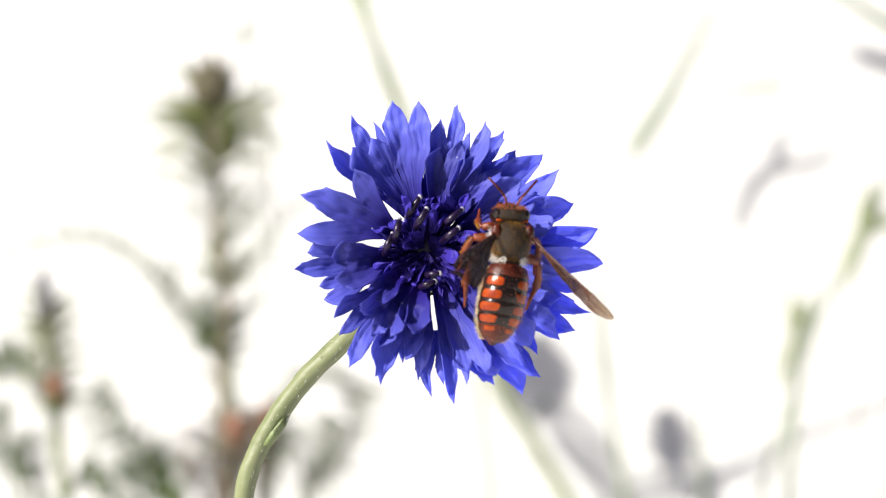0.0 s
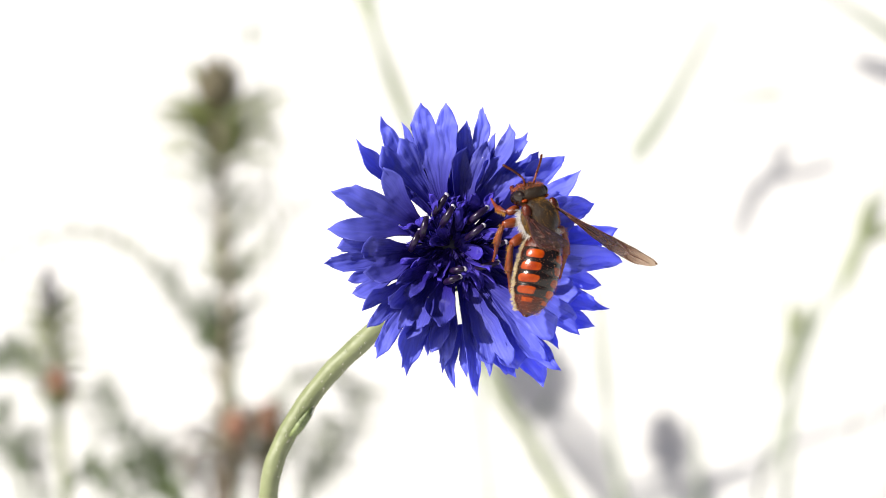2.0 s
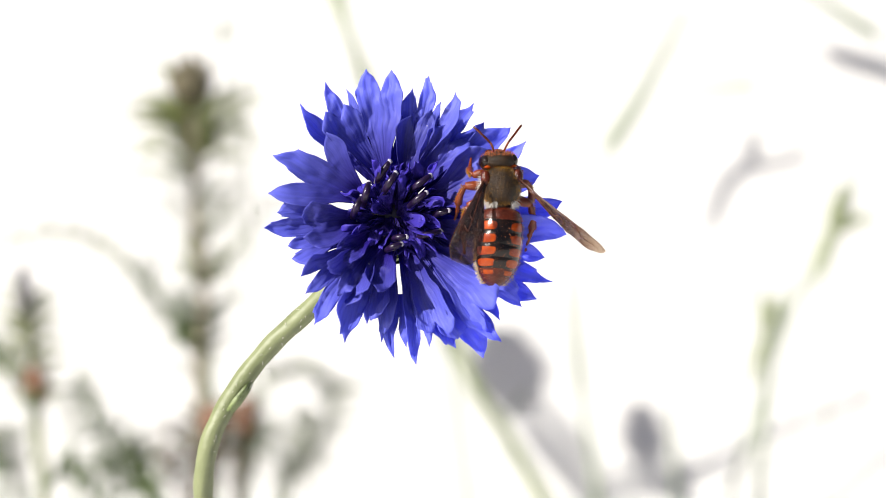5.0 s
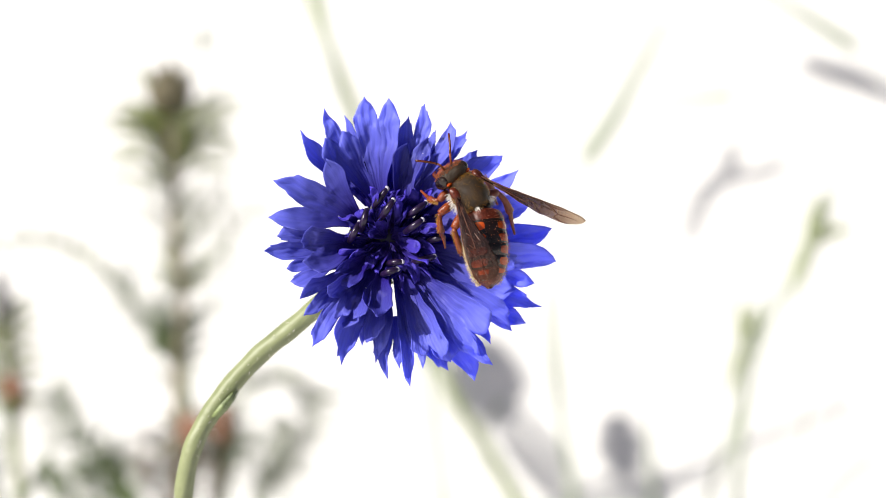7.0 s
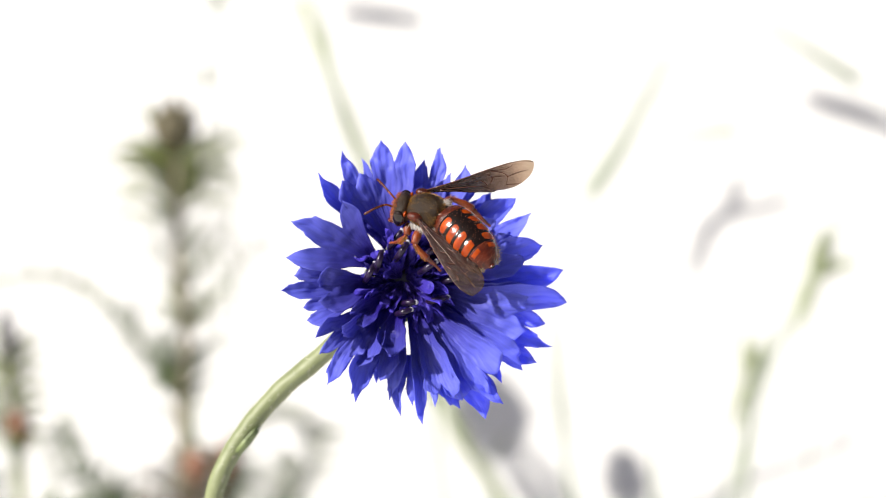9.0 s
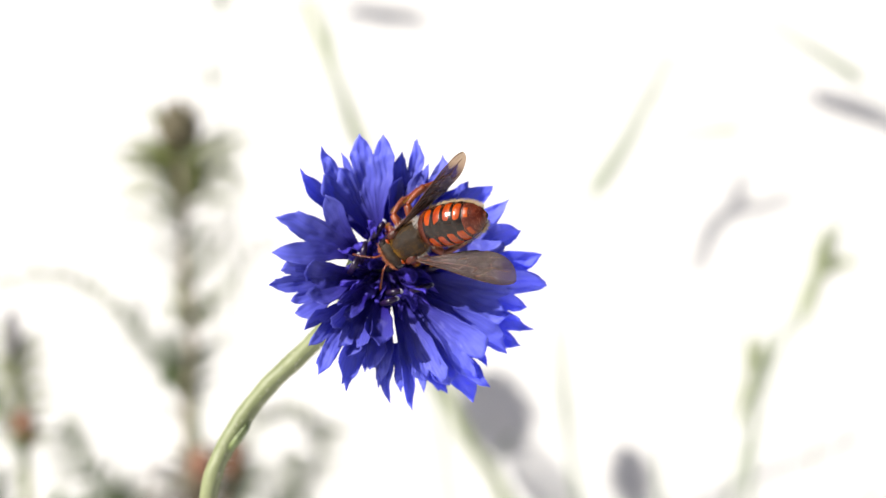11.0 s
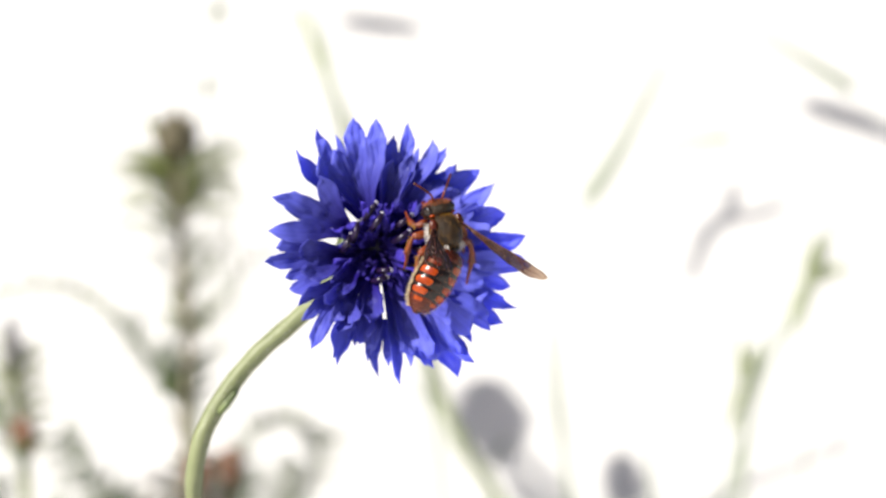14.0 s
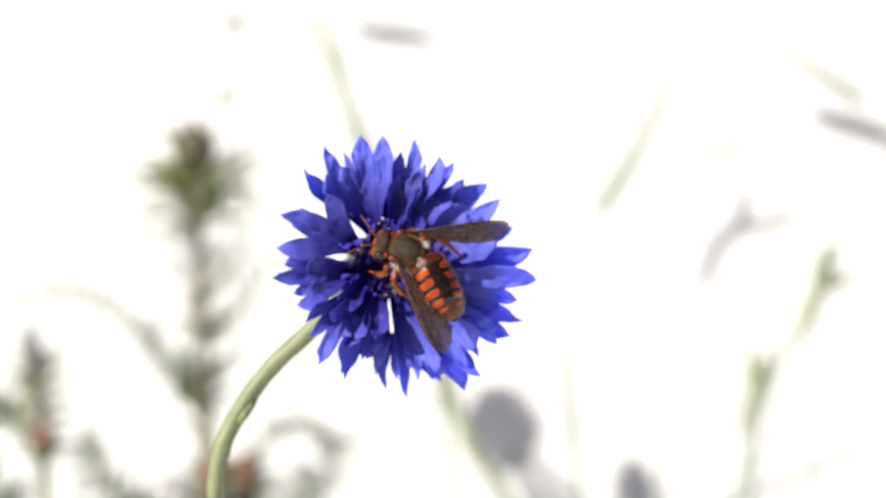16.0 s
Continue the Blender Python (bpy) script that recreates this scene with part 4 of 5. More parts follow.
def behind():
    # tall bud on a leafy stalk
    ob, line = plant("bud_plant", "leafy green stalk topped by an olive-brown bud", "plant",
                     [(374, 153), (380, 240), (384, 380), (400, 520), (392, 650), (393, 780), (398, 890)], 0.8, 0.0018, TAN, 0.01, 160)
    head_on(ob, line[0], (0.0069, 0.0076), BUD, "bud", "olive-brown scaly bud", 22)
    feathery(ob, line, 0.07, 0.11, 12, 0.012, 0.0018, LEAF, "short green leaf", 0.5)
    feathery(ob, line, 0.10, 0.15, 20, 0.029, 0.0024, LEAF, "narrow feathery green leaf", 0.45)
    feathery(ob, line, 0.14, 0.20, 22, 0.024, 0.0020, LEAF, "narrow feathery green leaf", 0.5)
    feathery(ob, line, 0.19, 0.29, 22, 0.019, 0.0014, DUSTY, "narrow feathery green leaf", 0.55)
    feathery(ob, line, 0.29, 0.40, 16, 0.014, 0.0013, DUSTY, "short olive leaf", 0.7)
    feathery(ob, line, 0.335, 0.38, 9, 0.013, 0.0021, LEAF, "short green leaf", 0.9)
    feathery(ob, line, 0.42, 0.50, 18, 0.014, 0.0020, HERB, "short dark green leaf", 0.9)
    feathery(ob, line, 0.40, 0.56, 16, 0.014, 0.0012, DUSTY, "narrow feathery grey-green leaf", 0.7)
    feathery(ob, line, 0.56, 0.74, 8, 0.010, 0.0014, DUSTY, "short grey-green leaf", 0.5)
    # feathered leaves: places from the tip to the root, distance, half width of the feathering, leaflets, colour
    for name, lab, pts, d, wide, count, mat in (
            ("arching_leaf", "long arching grey-green feathery leaf beside a stalk", ((-30, 480), (60, 428), (150, 418), (225, 445), (290, 505), (340, 570), (388, 650)), 0.82, 15, 56, DUSTY),
            ("feathery_leaf", "dark green feathery leaf joining a brown stalk", ((268, 478), (305, 520), (338, 560), (366, 606), (388, 650)), 0.815, 30, 52, HERB),
            ("feathery_leaf", "thin feathery grey-green leaf rising beside a stalk", ((540, 350), (505, 385), (470, 430), (430, 480), (400, 540)), 0.83, 26, 22, DUSTY),
            ("feathery_leaf", "thin feathery grey-green leaf rising beside a stalk", ((480, 300), (455, 350), (425, 400), (398, 470)), 0.82, 16, 12, DUSTY),
            ("feathery_leaf", "green feathery leaf low over the ground", ((168, 692), (200, 748), (242, 804), (288, 862), (328, 915)), 0.77, 34, 110, HERB),
            ("feathery_leaf", "green feathery leaf low over the ground", ((645, 690), (632, 735), (605, 790), (575, 840), (550, 900)), 0.85, 34, 76, DUSTY),
            ("feathery_leaf", "grey-green feathery leaf low over the ground", ((600, 745), (580, 790), (550, 850), (532, 905)), 0.87, 36, 36, DUSTY),
            ("feathery_leaf", "grey-green feathery leaf low over the ground", ((-30, 740), (0, 775), (25, 820), (40, 900)), 0.79, 40, 50, HERB),
            ("feathery_leaf", "grey-green feathery leaf low over the ground", ((215, 845), (245, 862), (280, 885), (300, 915)), 0.8, 40, 40, HERB),
            ("feathery_leaf", "brown withered feathery leaf low over the ground", ((365, 760), (370, 800), (378, 850), (385, 905)), 0.82, 34, 34, BROWN),
            ("feathery_leaf", "thin arching green leaf low over the ground", ((655, 690), (600, 664), (545, 668), (500, 705), (480, 780), (470, 890)), 0.86, 15, 60, DUSTY),
            ("feathery_leaf", "grey-green feathery leaf low over the ground", ((520, 770), (500, 810), (480, 850), (470, 900)), 0.84, 28, 26, DUSTY),
            ("feathery_leaf", "brown withered feathery leaf low over the ground", ((310, 800), (335, 830), (352, 870), (365, 910)), 0.8, 24, 26, BROWN),
            ("feathery_leaf", "green feathery leaf low over the ground", ((-20, 640), (15, 645), (55, 665), (85, 700), (96, 760)), 0.78, 26, 60, HERB),
            ("feathery_leaf", "green feathery leaf low over the ground", ((140, 840), (170, 862), (205, 890)), 0.77, 30, 30, HERB),
            ("feathery_leaf", "grey-green feathery leaf low over the ground", ((20, 780), (45, 815), (60, 850), (75, 900)), 0.8, 34, 36, HERB),
            ("feathery_leaf", "grey-green feathery leaf low over the ground", ((250, 790), (270, 825), (300, 860), (330, 905)), 0.84, 34, 28, DUSTY),
            ("feathery_leaf", "brown withered feathery leaf low over the ground", ((440, 800), (430, 830), (415, 865), (405, 905)), 0.8, 30, 28, BROWN)):
        frond(name, lab, pts, d, wide, count, mat)
    # low head with a rust-red base
    ob, line = plant("spent_flower_plant", "spent flower head with grey tip and rust-red base", "plant",
                     [(74, 486), (84, 590), (98, 696), (104, 780), (116, 890)], 0.78, 0.0017, STALK, 0.004)
    head_on(ob, line[5], (0.0028, 0.012), GREY, "tip", "grey withered tip", 10)
    head_on(ob, line[20], (0.0040, 0.0066), RUST, "base", "rust-red bracts", 12)
    feathery(ob, line, 0.10, 0.30, 30, 0.013, 0.0017, LEAF, "short green leaf", 0.5)
    feathery(ob, line, 0.32, 0.42, 14, 0.009, 0.0019, LEAF, "short green leaf", 0.5)
    # rust head low beside the bud stalk
    ob, line = plant("rust_head_plant", "small rust-red flower head among brown leaves", "plant",
                     [(418, 757), (412, 810), (402, 890)], 0.76, 0.002, BROWN, 0.004)
    head_on(ob, line[1], (0.0038, 0.0056), RUST, "flower_head", "rust-red flower head", 12)
    feathery(ob, line, 0.04, 0.4, 12, 0.018, 0.0015, BROWN, "brown withered leaf", 0.5)
    ob, line = plant("rust_head_plant", "small pinkish flower head behind the green stem", "plant",
                     [(474, 744), (470, 800), (462, 890)], 0.80, 0.0018, BROWN, 0.004)
    head_on(ob, line[1], (0.0044, 0.0060), RUST, "flower_head", "pinkish flower head", 14)
    feathery(ob, line, 0.04, 0.4, 22, 0.016, 0.0014, HERB, "short green leaf", 0.5)
    # unseen casters added beside the view, shaped so that only their shadows fall into it.
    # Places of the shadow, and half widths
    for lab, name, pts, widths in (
            ("unseen rounded shadow caster on a thin stalk", "head_shadow_caster", ((930, 590), (938, 630), (948, 668), (958, 705), (972, 745)), (0.006, 0.012, 0.0135, 0.010, 0.003)),
            ("unseen narrow shadow caster on a thin stalk", "head_shadow_caster", ((1178, 722), (1184, 755), (1190, 792), (1197, 836)), (0.003, 0.0065, 0.0075, 0.003)),
            ("unseen blade-shaped shadow caster on a thin stalk", "blade_shadow_caster", ((1485, 272), (1445, 288), (1400, 300), (1358, 308), (1330, 340), (1306, 410)), (0.003, 0.006, 0.007, 0.006, 0.0035, 0.002)),
            ("unseen blade-shaped shadow caster on a thin stalk", "blade_shadow_caster", ((972, 735), (1010, 790), (1050, 842), (1100, 905)), (0.002, 0.0035, 0.0035, 0.002)),
            ("unseen blade-shaped shadow caster on a thin stalk", "blade_shadow_caster", ((1000, 712), (1040, 762), (1085, 825), (1130, 890)), (0.0015, 0.0025, 0.0025, 0.001)),
            ("unseen blade-shaped shadow caster on a thin stalk", "blade_shadow_caster", ((1120, 866), (1150, 846), (1185, 842), (1215, 858), (1235, 895)), (0.001, 0.003, 0.004, 0.003, 0.001)),
            ("unseen blade-shaped shadow caster on a thin stalk", "blade_shadow_caster", ((1232, 812), (1250, 838), (1258, 870), (1262, 910)), (0.001, 0.004, 0.004, 0.002)),
            ("unseen blade-shaped shadow caster on a thin stalk", "blade_shadow_caster", ((1392, 232), (1384, 262), (1372, 296)), (0.001, 0.003, 0.004)),
            ("unseen blade-shaped shadow caster on a thin stalk", "blade_shadow_caster", ((1510, 84), (1545, 100), (1580, 114), (1625, 133), (1690, 165)), (0.003, 0.010, 0.012, 0.009, 0.003)),
            ("unseen blade-shaped shadow caster on a thin stalk", "blade_shadow_caster", ((690, -62), (720, -52), (750, -44), (785, -36), (825, -29)), (0.005, 0.014, 0.016, 0.013, 0.004))):
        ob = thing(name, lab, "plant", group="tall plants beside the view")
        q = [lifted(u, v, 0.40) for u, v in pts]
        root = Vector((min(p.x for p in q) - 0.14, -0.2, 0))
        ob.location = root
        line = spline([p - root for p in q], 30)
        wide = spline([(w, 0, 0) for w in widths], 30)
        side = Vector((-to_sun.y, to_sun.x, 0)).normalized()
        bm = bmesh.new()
        if name == "head_shadow_caster":
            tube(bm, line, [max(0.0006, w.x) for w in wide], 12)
            hd = part("caster_head", bm, PALE, ob, "pale bristly body added to cast a shadow")
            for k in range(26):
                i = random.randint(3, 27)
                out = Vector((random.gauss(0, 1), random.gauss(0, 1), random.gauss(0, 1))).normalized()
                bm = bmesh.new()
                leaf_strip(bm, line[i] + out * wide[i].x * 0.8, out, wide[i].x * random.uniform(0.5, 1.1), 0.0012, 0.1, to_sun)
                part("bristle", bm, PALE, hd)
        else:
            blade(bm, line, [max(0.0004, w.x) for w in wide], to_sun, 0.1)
            part("blade", bm, PALE, ob, "pale green blade added to cast a shadow")
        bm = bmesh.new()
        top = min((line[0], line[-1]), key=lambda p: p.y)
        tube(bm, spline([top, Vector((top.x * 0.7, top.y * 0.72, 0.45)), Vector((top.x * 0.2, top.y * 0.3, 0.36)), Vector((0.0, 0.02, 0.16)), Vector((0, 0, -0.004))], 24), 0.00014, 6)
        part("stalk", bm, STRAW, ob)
    # long pale stalk that leans across behind the flower
    ob = thing("grass_stalk", "long pale green stalk leaning behind the flower", "grass", group="pale grass stalks")
    pts = ((600, -80), (633, 0), (668, 90), (704, 180), (760, 330), (830, 540), (885, 690), (950, 790))
    root = ground_at(1040, 935)
    d1 = (root - LAID).dot(FACING.to_3x3() @ Vector((0, 0, -1)))
    q = [spot(u, v, 1.06 + (d1 - 1.06) * (k / len(pts)) ** 1.5) for k, (u, v) in enumerate(pts)] + [root + Vector((0, 0, -0.004))]
    ob.location = root
    line = spline([p - root for p in q], 80)
    bm = bmesh.new()
    tube(bm, line, [0.0029 * (0.8 + 0.4 * k / 80) for k in range(81)], 8)
    part("stalk", bm, FRESH, ob, "pale green stalk")
    feathery(ob, line, 0.62, 0.95, 5, 0.03, 0.0016, STRAW, "pale narrow leaf", 1.0)
    # pale grass stalks
    for pts, d, radii, lab in (
            ([(645, -120), (648, -40), (652, 30), (662, 80), (690, 170), (742, 290), (805, 460), (845, 680), (872, 890)], 1.01, (0.0017, 0.0014), "thin pale grass stalk"),
            ([(1262, 15), (1222, 95), (1180, 175), (1150, 225), (1122, 272), (1098, 380), (1075, 560), (1080, 700), (1100, 890)], 1.05, (0.0035, 0.0009), "broad pale grass blade on a thin stalk"),
            ([(1590, 200), (1555, 370), (1505, 465), (1455, 545), (1428, 620), (1405, 700), (1370, 800), (1345, 900)], 0.95, (0.0018, 0.0014), "pale green grass stalk"),
            ([(1440, 470), (1432, 560), (1420, 640), (1408, 720), (1395, 890)], 0.95, (0.0017, 0.0013), "pale green grass stalk"),
            ([(1036, 440), (1052, 540), (1068, 660), (1088, 780), (1108, 890)], 0.98, (0.0016, 0.0019), "pale green grass stalk"),
            ([(1430, -44), (1480, -14), (1525, 14), (1568, 42), (1604, 66), (1690, 150), (1730, 320), (1745, 890)], 1.1, (0.0030, 0.0003), "broad pale grass blade on a thin stalk"),
            ([(1228, 172), (1262, 166), (1300, 161), (1350, 157), (1390, 158), (1560, 260), (1700, 890)], 1.15, (0.0021, 0.0003), "short pale grass blade on a thin stalk"),
            ([(1235, 620), (1238, 680), (1240, 760), (1245, 890)], 1.0, (0.0012, 0.0012), "fine pale grass stalk")):
        ob = thing("grass_stalk", lab, "grass", group="pale grass stalks")
        q = stalk_to_ground(pts, d, 0.006)
        ob.location = q[-1]
        line = spline([p - ob.location for p in q], 80)
        bm = bmesh.new()
        fat = 80 * 4.0 / (len(q) - 1)
        tube(bm, line, [radii[0] * (0.35 + 0.65 * min(1, k / fat * 1.4)) if k < fat else radii[1] for k in range(81)], 8)
        part("stalk", bm, STRAW, ob, "pale stalk")
    # forked ears: middle, distance, then the end of each branch and its half width
    for u, v, d, branches, mat in (
            (1526, 412, 0.95, (((24, -88), 0.0030), ((8, -60), 0.0030), ((70, -26), 0.0026), ((44, -22), 0.0026), ((-40, 88), 0.0026), ((-14, 40), 0.0034)), FRESH),
            (1404, 600, 0.95, (((-6, -88), 0.0020), ((34, -84), 0.0020), ((8, -40), 0.0026), ((-16, 80), 0.0026), ((-6, 40), 0.0028)), FRESH),
            (430, 60, 1.0, (((2, -20), 0.0024), ((4, 18), 0.0024)), STRAW),
            (450, -75, 1.0, (((14, -14), 0.003), ((-12, 10), 0.003)), STRAW)):
        ob = thing("grass_ear", "pale green forked grass ear on a fine stalk", "grass", group="grass ears")
        p = spot(u, v, d)
        ob.location = Vector((p.x, p.y, 0))
        up = Vector((0, 0, p.z))
        bm = bmesh.new()
        tube(bm, spline([up, up * 0.5 + Vector((0.004, 0.004, 0)), Vector((0, 0, -0.003))], 20), 0.0005, 6)
        part("stalk", bm, STRAW, ob)
        for (du, dv), w in branches:
            end = (spot(u + du, v + dv, d) - p) * 1.15
            for k in range(3):
                tip = end * random.uniform(0.75, 1.05) + Vector((random.uniform(-1, 1), random.uniform(-1, 1), 0)) * end.length * 0.10
                bm = bmesh.new()
                pts = spline([up, up + tip * 0.5 + Vector((0, 0, end.length * 0.04)), up + tip], 8)
                blade(bm, pts, [1.7 * w * s for s in (0.35, 0.5, 0.55, 0.55, 0.5, 0.4, 0.3, 0.2, 0.05)], Vector((0, -1, 0.4)), 0.3)
                part("spikelet", bm, mat, ob)


before = set(scene.objects)
behind()
for o in set(scene.objects) - before:
    o.location *= BACK
    if o.data:
        o.data.transform(Matrix.Scale(BACK, 4))


# ---- what moves ----
def motions():
    # the head swings in the wind: seconds, place, turn in its own plane
    SWAY = [
        (0, 0.00033, 0.2621, 0.6085, -0.0, -0.0, 0.0),
        (0.5, -0.00019, 0.26215, 0.60873, -1.22, -1.38, 0.76),
        (0.7, -0.00051, 0.26136, 0.60847, -1.15, -1.24, 0.62),
        (1, -0.00039, 0.26059, 0.60908, -1.04, -1.03, 0.42),
        (1.3, 0.00129, 0.26163, 0.60902, -0.51, -0.57, 0.6),
        (1.5, 0.00164, 0.26207, 0.60836, -0.15, -0.27, 0.72),
        (1.7, 0.00119, 0.26286, 0.6088, -0.39, 0.02, 0.51),
        (2, 0.00306, 0.26367, 0.60853, -0.75, 0.46, 0.2),
        (2.3, 0.00317, 0.26271, 0.60876, -1.39, 0.83, -0.09),
        (2.5, 0.00235, 0.26238, 0.60966, -1.82, 1.07, -0.28),
        (2.7, 0.00329, 0.26121, 0.61155, -1.8, -0.19, -0.46),
        (3, 0.00046, 0.25831, 0.61158, -1.76, -2.08, -0.73),
        (3.3, 0.0001, 0.25806, 0.615, -2.37, -1.37, -0.7),
        (3.5, -0.00023, 0.25658, 0.61404, -2.78, -0.9, -0.68),
        (3.7, -0.00247, 0.25565, 0.61432, -3.06, -0.78, -0.89),
        (4, -0.00068, 0.25449, 0.6153, -3.47, -0.6, -1.21),
        (6.3, -0.00061, 0.26313, 0.6115, -1.91, 2.26, -2.76),
        (6.5, 0.00125, 0.26384, 0.61106, -1.77, 2.51, -2.9),
        (6.7, -0.00259, 0.26395, 0.6112, -1.56, 2.65, -2.76),
        (7, 0.00133, 0.2635, 0.60992, -1.24, 2.85, -2.54),
        (7.3, -0.00078, 0.26233, 0.61284, -1.22, 1.7, -2.95),
        (7.5, -0.00034, 0.2602, 0.61146, -1.21, 0.93, -3.22),
        (7.7, 0.00055, 0.2609, 0.61248, -1.19, 0.69, -3.48),
        (7.8, -0.00184, 0.26099, 0.61237, -1.17, 0.58, -3.61),
        (7.9, -0.00435, 0.26109, 0.61226, -1.16, 0.46, -3.74),
        (8, -0.00364, 0.26073, 0.61102, -1.15, 0.34, -3.87),
        (8.1, -0.00147, 0.2616, 0.61058, -0.86, 0.76, -3.6),
        (8.3, 0.00273, 0.26333, 0.60971, -0.29, 1.59, -3.05),
        (8.5, 0.00142, 0.26517, 0.60908, 0.28, 2.42, -2.5),
        (8.7, 0.00112, 0.26619, 0.60671, 0.26, 2.19, -2.77),
        (9, 0.00256, 0.26923, 0.60691, 0.23, 1.85, -3.18),
        (9.2, 0.00255, 0.26947, 0.60629, 0.22, 2.06, -2.99),
        (11.3, -0.00144, 0.27488, 0.60698, 0.1, 4.24, -0.96),
        (11.5, -0.0023, 0.27634, 0.60937, 0.09, 4.45, -0.77),
        (11.7, -0.0002, 0.27646, 0.60701, 0.86, 6.53, 0.09),
        (11.8, 0.00061, 0.2765, 0.60575, 1.24, 7.58, 0.51),
        (11.9, 0.00174, 0.27765, 0.60728, 1.63, 8.62, 0.94),
        (12, 0.00287, 0.27875, 0.60866, 2.01, 9.66, 1.37),
        (12.2, 0.00351, 0.27817, 0.60757, 2.61, 9.08, 1.03),
        (12.3, 0.00376, 0.27835, 0.6082, 2.9, 8.8, 0.85),
        (12.5, 0.00219, 0.27871, 0.60946, 3.5, 8.22, 0.51),
        (12.6, 0.00329, 0.2785, 0.60972, 3.47, 7.9, 0.34),
        (12.7, 0.00344, 0.27787, 0.60895, 3.44, 7.58, 0.17),
        (12.8, 0.0009, 0.27706, 0.60774, 3.41, 7.26, 0.01),
        (13, 0.00057, 0.27705, 0.60928, 3.35, 6.62, -0.33),
        (13.3, 0.00271, 0.27552, 0.60966, 4.06, 7.01, -1.15),
        (13.5, 0.00145, 0.27425, 0.60929, 4.53, 7.27, -1.69),
        (13.7, -0.00419, 0.2749, 0.61022, 3.55, 6.62, -1.81),
        (14, -0.00066, 0.27522, 0.60999, 2.09, 5.65, -1.98),
        (14.3, -0.00117, 0.2727, 0.60892, 2.53, 5.15, -2.41),
        (14.5, -0.00093, 0.2721, 0.61087, 2.82, 4.82, -2.69),
        (14.8, 0.00021, 0.27112, 0.61015, 3.26, 4.18, -3.1),
        (15, -0.00118, 0.27082, 0.61055, 3.56, 3.75, -3.38),
        (15.3, -0.00256, 0.26771, 0.61367, 4.65, 4.31, -2.59),
        (15.5, 7e-05, 0.2643, 0.61243, 5.38, 4.69, -2.06),
        (15.7, 0.00238, 0.26485, 0.61518, 5.04, 4.24, -1.81),
        (15.8, 0.00017, 0.26455, 0.61512, 4.87, 4.01, -1.68),
        (16, -0.00156, 0.26344, 0.61376, 4.53, 3.56, -1.43),
    ]

    def flower_at(t):
        for a, b in zip(SWAY, SWAY[1:]):
            if t <= b[0]:
                f = (t - a[0]) / (b[0] - a[0])
                x, y, z, rx, ry, rz = (p + (q - p) * f for p, q in zip(a[1:], b[1:]))
                break
        return Matrix.Translation((x, y, z)) @ FACING @ pose(0, 0, 0, rx, ry, rz)

    walk(FLOWER, [(row[0], flower_at(row[0])) for row in SWAY])
    # the stem gives a little at its top: seconds, degrees
    BEND = [(0, 0.0), (0.5, -1.5), (1, -0.75), (1.5, -0.75), (2, 0.0), (2.5, 0.75), (3, -0.5), (3.5, 0.25), (4, 1.0), (6.5, -1.75), (7, -2.0), (7.5, 1.5), (8, 6.25), (8.5, 0.5), (9, -0.25), (11.5, 1.0), (12, -4.25), (12.5, -2.75), (13, -1.5), (13.5, -1.75), (14, 0.0), (14.5, 0.5), (15, 1.75), (15.5, 0.75), (16, 1.25)]
    walk(FLOWER_STEM, [(t, Matrix.Translation(STEM_HINGE) @ pose(0, 0, 0, 0, 0, a)) for t, a in BEND])

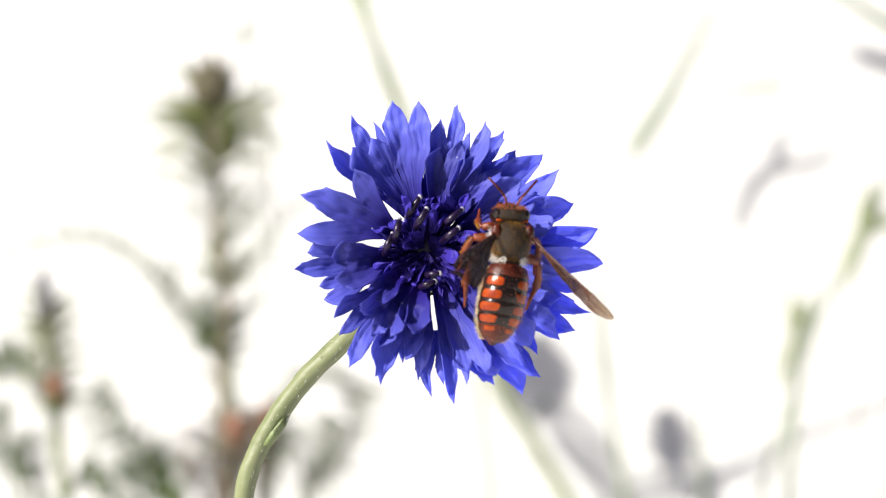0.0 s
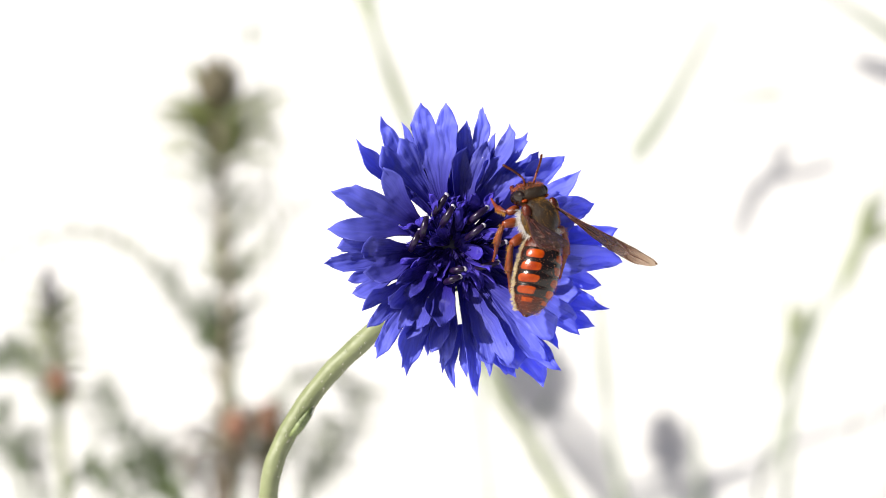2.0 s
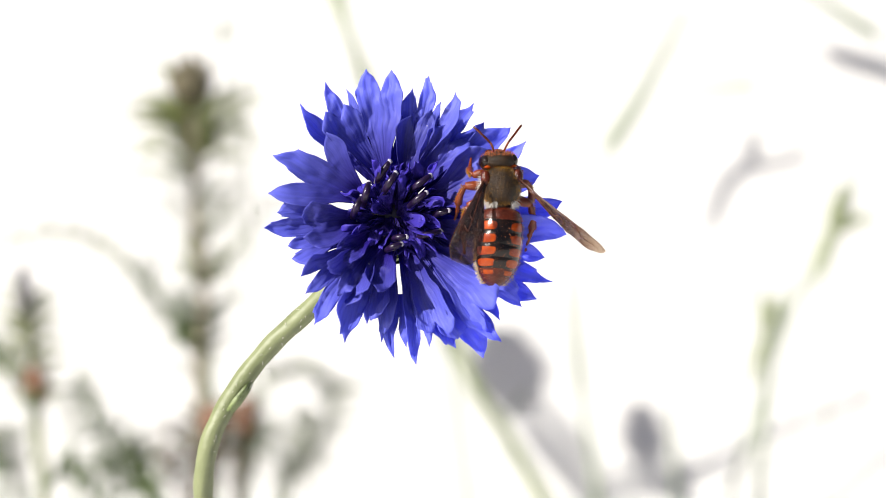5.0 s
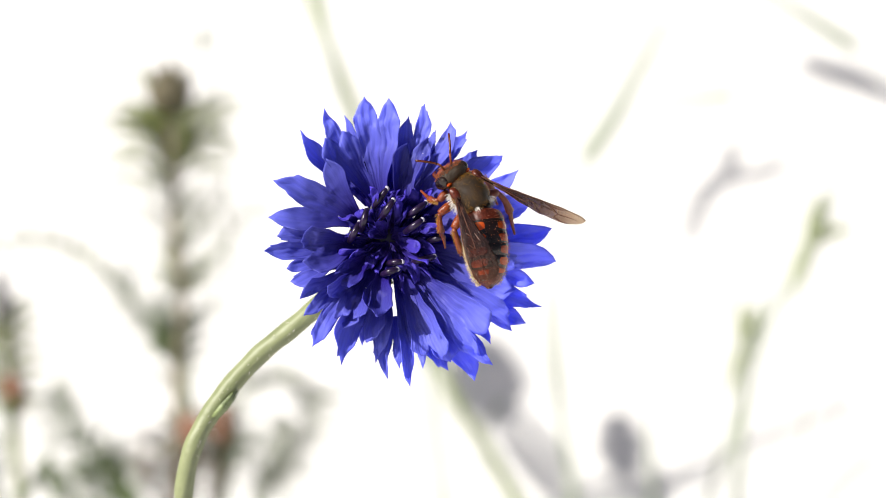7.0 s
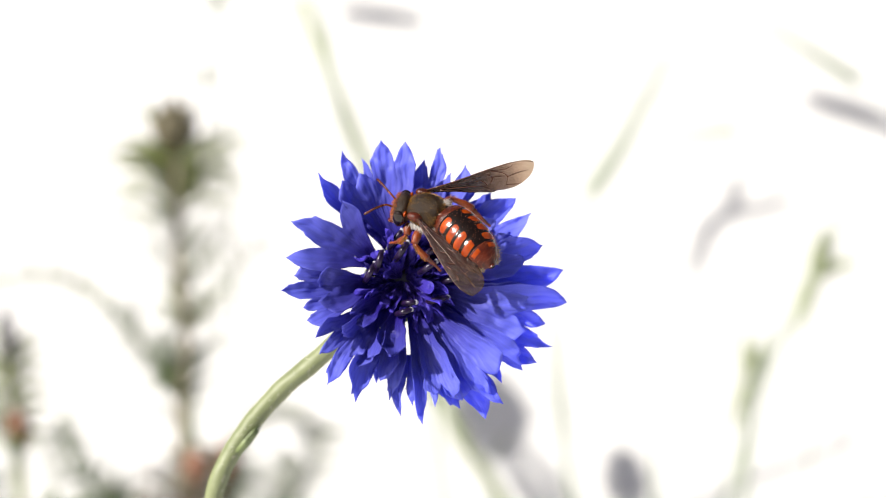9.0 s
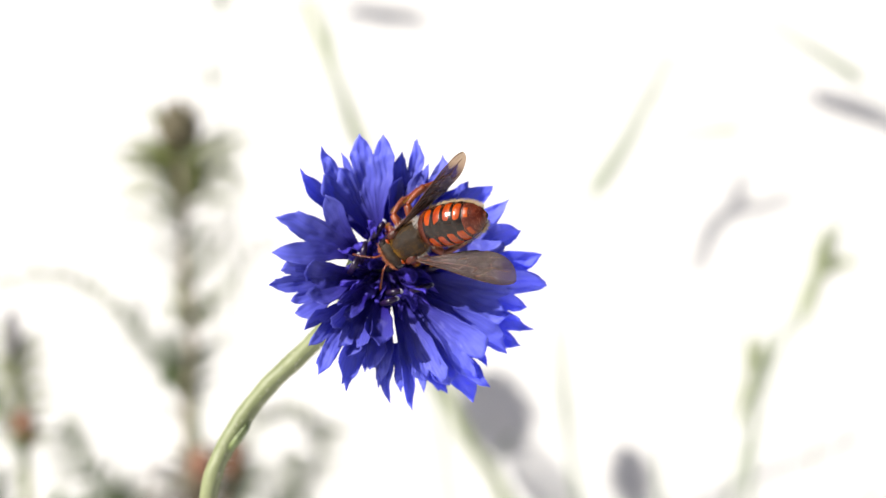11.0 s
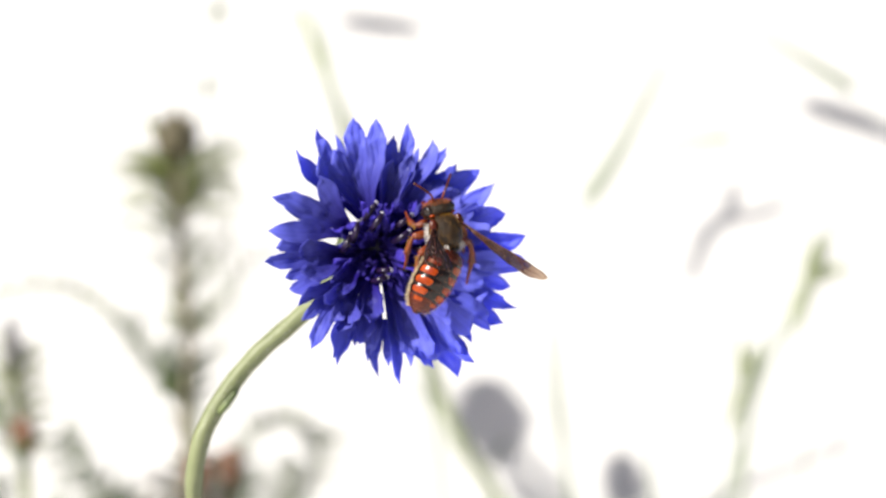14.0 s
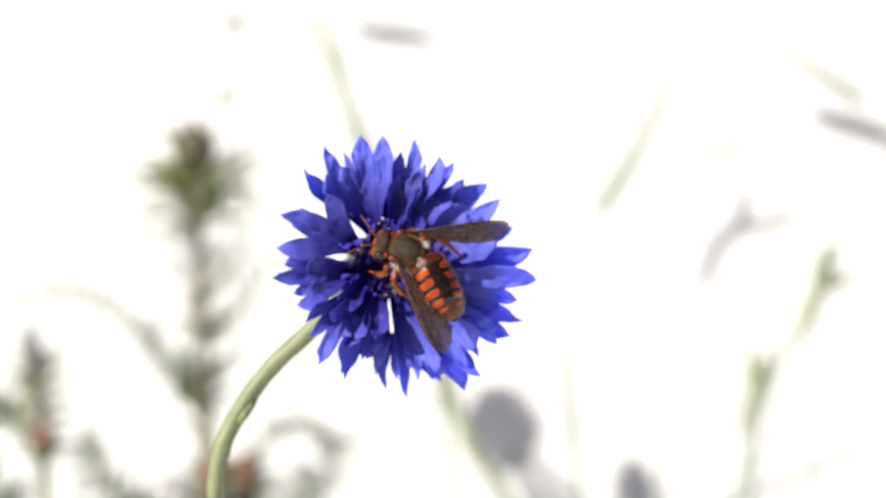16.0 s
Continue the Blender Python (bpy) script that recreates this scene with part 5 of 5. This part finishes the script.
    # the bee on the head, in its millimetres: seconds, place, heading, pitch, lean, bend of the hind body,
    # the reach of the left and the right wing across the head's plane, and the lift of the hind body
    BEE = [
        (0, 7.08, 1.32, 88.2, -4.7, 16.1, -7.9, -4.5, -3.8, 8.7, -8.4, -0.9),
        (0.5, 7.27, 1.65, 89.1, -1.6, 19.7, -17.3, -4.4, -3.4, 8.9, -8.7, -0.6),
        (1, 5.94, 3.55, 98.9, -3.6, 5.1, -5.3, -4.6, -3.2, 10.3, -4.4, 1.9),
        (1.5, 6.06, 4.94, 90.9, -18.1, -2.2, -5.0, -6.0, -0.9, 9.3, -3.9, -8.7),
        (2, 7.64, 3.69, 107.9, -2.8, 32.2, -27.0, 1.7, -3.8, 11.4, -6.0, -6.7),
        (2.5, 7.51, 3.72, 106.2, -3.0, 34.7, -23.4, 1.0, -5.0, 10.8, -7.1, -6.0),
        (3, 8.33, 4.1, 108.7, -0.2, 34.8, -28.4, 1.0, -5.1, 10.4, -7.7, -10.5),
        (3.3, 8.12, 4.92, 136.9, -27.0, 48.9, -36.2, 2.3, -4.1, 11.6, -3.2, -14.2),
        (3.5, 9.09, 4.16, 108.6, 1.6, 49.6, -26.5, 1.1, -2.5, 11.1, -6.5, -14.5),
        (4, 10.59, 3.51, 98.1, -6.1, 18.1, -23.8, -2.9, -3.7, 9.1, -7.6, -3.4),
        (4.2, 10.45, 3.5, 93.0, -5.3, 12.0, -6.6, -3.7, -8.9, 9.3, -7.3, 0.2),
        (6.5, 9.02, 4.81, 94.4, -2.9, 11.8, -11.3, -5.1, -5.3, 8.9, -8.3, 2.4),
        (7, 6.5, 6.05, 130.0, -0.2, 24.6, -32.5, 2.4, -9.4, 11.8, -4.7, -2.4),
        (7.5, 4.22, 6.4, 147.2, -2.0, 24.0, -35.2, 3.9, -9.9, 12.8, -1.2, -5.6),
        (7.8, 3.52, 9.1, 148.7, -14.2, 15.6, -44.7, 5.5, -6.2, 5.6, 1.7, 1.3),
        (8, 3.12, 9.14, 157.5, -10.9, 35.0, -38.7, 6.7, -10.9, 12.3, 1.9, 7.1),
        (8.3, 1.06, 8.86, 163.4, -8.4, 36.9, -44.7, 6.2, -9.5, 12.3, 3.4, 9.2),
        (8.5, 0.36, 9.02, 164.9, -3.0, 27.9, -35.0, 4.3, -8.6, 12.5, 3.1, -8.1),
        (9, -0.25, 8.8, 166.9, -8.7, 35.4, -37.9, 6.2, -9.1, 12.4, 3.7, 8.5),
        (10.25, 0.8, 8.0, 200.0, -8, 3, -20, 8.0, -4.0, 8.0, 8.0, 6),
        (11.3, -0.12, 2.39, 237.8, -20.4, -1.5, -16.2, 12.8, 1.9, 3.4, 12.5, 37.5),
        (11.5, -0.37, 4.07, 269.0, -12.4, -5.5, -3.7, 8.7, 9.5, -5.6, 11.6, 40.0),
        (11.8, -0.5, 4.25, 269.3, -10.1, -8.3, 27.2, 7.5, 9.5, -3.8, 11.1, 49.9),
        (12, -0.15, 3.41, 285.0, -14.5, -12.0, 46.8, 3.6, 11.5, -6.4, 5.5, 17.6),
        (12.3, 1.03, -0.96, 303.5, -2.0, -18.8, 29.8, -0.9, 12.9, -5.4, 0.5, -2.0),
        (12.5, 1.44, 1.66, 324.3, -13.6, -21.2, 35.2, -5.8, 11.5, -6.0, -1.0, -1.0),
        (12.7, 3.84, 1.69, 351.5, -28.4, -15.8, 19.5, -7.0, 8.4, -1.3, -5.9, 7.4),
        (13, 3.72, 2.9, 430.6, -28.9, 3.1, -25.5, -7.7, 1.3, 6.0, -8.2, -5.8),
        (13.3, 4.85, 3.3, 437.7, -20.6, 9.2, -17.2, -5.0, 0.6, 8.2, -7.7, 10.7),
        (13.5, 5.79, 2.83, 423.6, -15.7, 11.6, -14.5, -6.7, -0.6, 5.1, -10.2, -5.6),
        (13.7, 5.64, 4.19, 456.1, -12.2, 17.9, -28.7, -6.6, -5.2, 8.3, -8.9, -6.7),
        (14, 5.62, 3.07, 465.2, -0.8, 27.5, -39.9, -0.7, -4.7, 10.6, -6.7, -12.0),
        (14.3, 4.3, 3.04, 501.5, -1.4, 26.9, -44.5, 3.3, -6.3, 11.8, -5.3, -13.1),
        (14.5, 6.92, 2.72, 487.0, -2.5, 28.6, -49.7, -0.9, -8.4, 10.4, -7.7, -11.4),
        (15, 6.53, 4.29, 478.8, -0.2, 38.9, -29.5, 1.7, -8.2, 11.4, -5.6, -10.7),
        (15.3, 1.86, 2.29, 514.4, -8.8, 23.1, -50.4, 5.6, -8.1, 12.5, -0.6, 11.9),
        (15.5, 1.23, 1.81, 522.2, -12.3, 30.1, -38.0, 7.5, -10.5, 12.4, 3.7, 14.6),
        (15.7, 2.28, 1.83, 522.0, -3.6, 22.1, -49.6, 5.9, -11.1, 12.1, 1.5, -11.1),
        (16, -0.02, 2.64, 522.7, -1.6, 22.0, -43.7, 5.4, -11.7, 12.8, 1.4, -6.7),
    ]
    rows_bee, rows_abd, rows_wing = [], [], ([], [])
    stops = [row[0] for row in BEE]
    for t in sorted({row[0] for row in BEE + SWAY}):
        x, y, heading, pitch, lean, bend, lx, ly, rx, ry, raised = (float(np.interp(t, stops, track)) for track in list(zip(*BEE))[1:])
        h, p, r = radians(heading), radians(pitch), radians(lean)
        ahead = Vector((math.cos(h) * math.cos(p), math.sin(h) * math.cos(p), math.sin(p)))
        up0 = Vector((-math.cos(h) * math.sin(p), -math.sin(h) * math.sin(p), math.cos(p)))
        right0 = ahead.cross(up0)
        up = up0 * math.cos(r) + right0 * math.sin(r)
        turn = Matrix((ahead.cross(up), ahead, up)).transposed()
        place = flower_at(t) @ (Vector((x, y, BEE_Z)) * MM)
        rows_bee.append((t, Matrix.Translation(place) @ FACING @ turn.to_4x4()))
        rows_abd.append((t, pose(0, -2.35 * MM, -0.1 * MM, -raised, 0, bend)))
        for k, (sx, wx, wy) in enumerate(((-1, lx, ly), (1, rx, ry))):
            way = Vector((wx, wy, 0))
            way.z = math.sqrt(max(0.0, 13.0 ** 2 - way.length_squared))
            d = (turn.transposed() @ way).normalized()
            top = (turn.transposed() @ Vector((0, 0, 1))) * 0.75 + Vector((0, -0.06, 0.25))
            lead = top.cross(d) if sx > 0 else d.cross(top)
            lead.normalize()
            # the far wing turns edge-on as it is laid back
            if sx > 0:
                tilt = 65 if 80 < heading % 360 < 135 else 12 if 255 < heading % 360 < 345 else 42
            else:
                tilt = 56 if 255 < heading % 360 < 345 else 24 if way.xy.length > 9 else 4
            tilt = radians(tilt)
            lead = lead * math.cos(tilt) + d.cross(lead) * (math.sin(tilt) * sx)
            m = Matrix((d, lead, d.cross(lead))).transposed().to_4x4()
            rows_wing[k].append((t, Matrix.Translation(Vector((sx * 2.0, 0.6, 1.1)) * MM) @ m))
    walk(BEE_OB, rows_bee)
    walk(ABDOMEN, rows_abd)
    for w, rows in zip(WINGS, rows_wing):
        walk(w, rows)


BEE_Z = 6.5
motions()
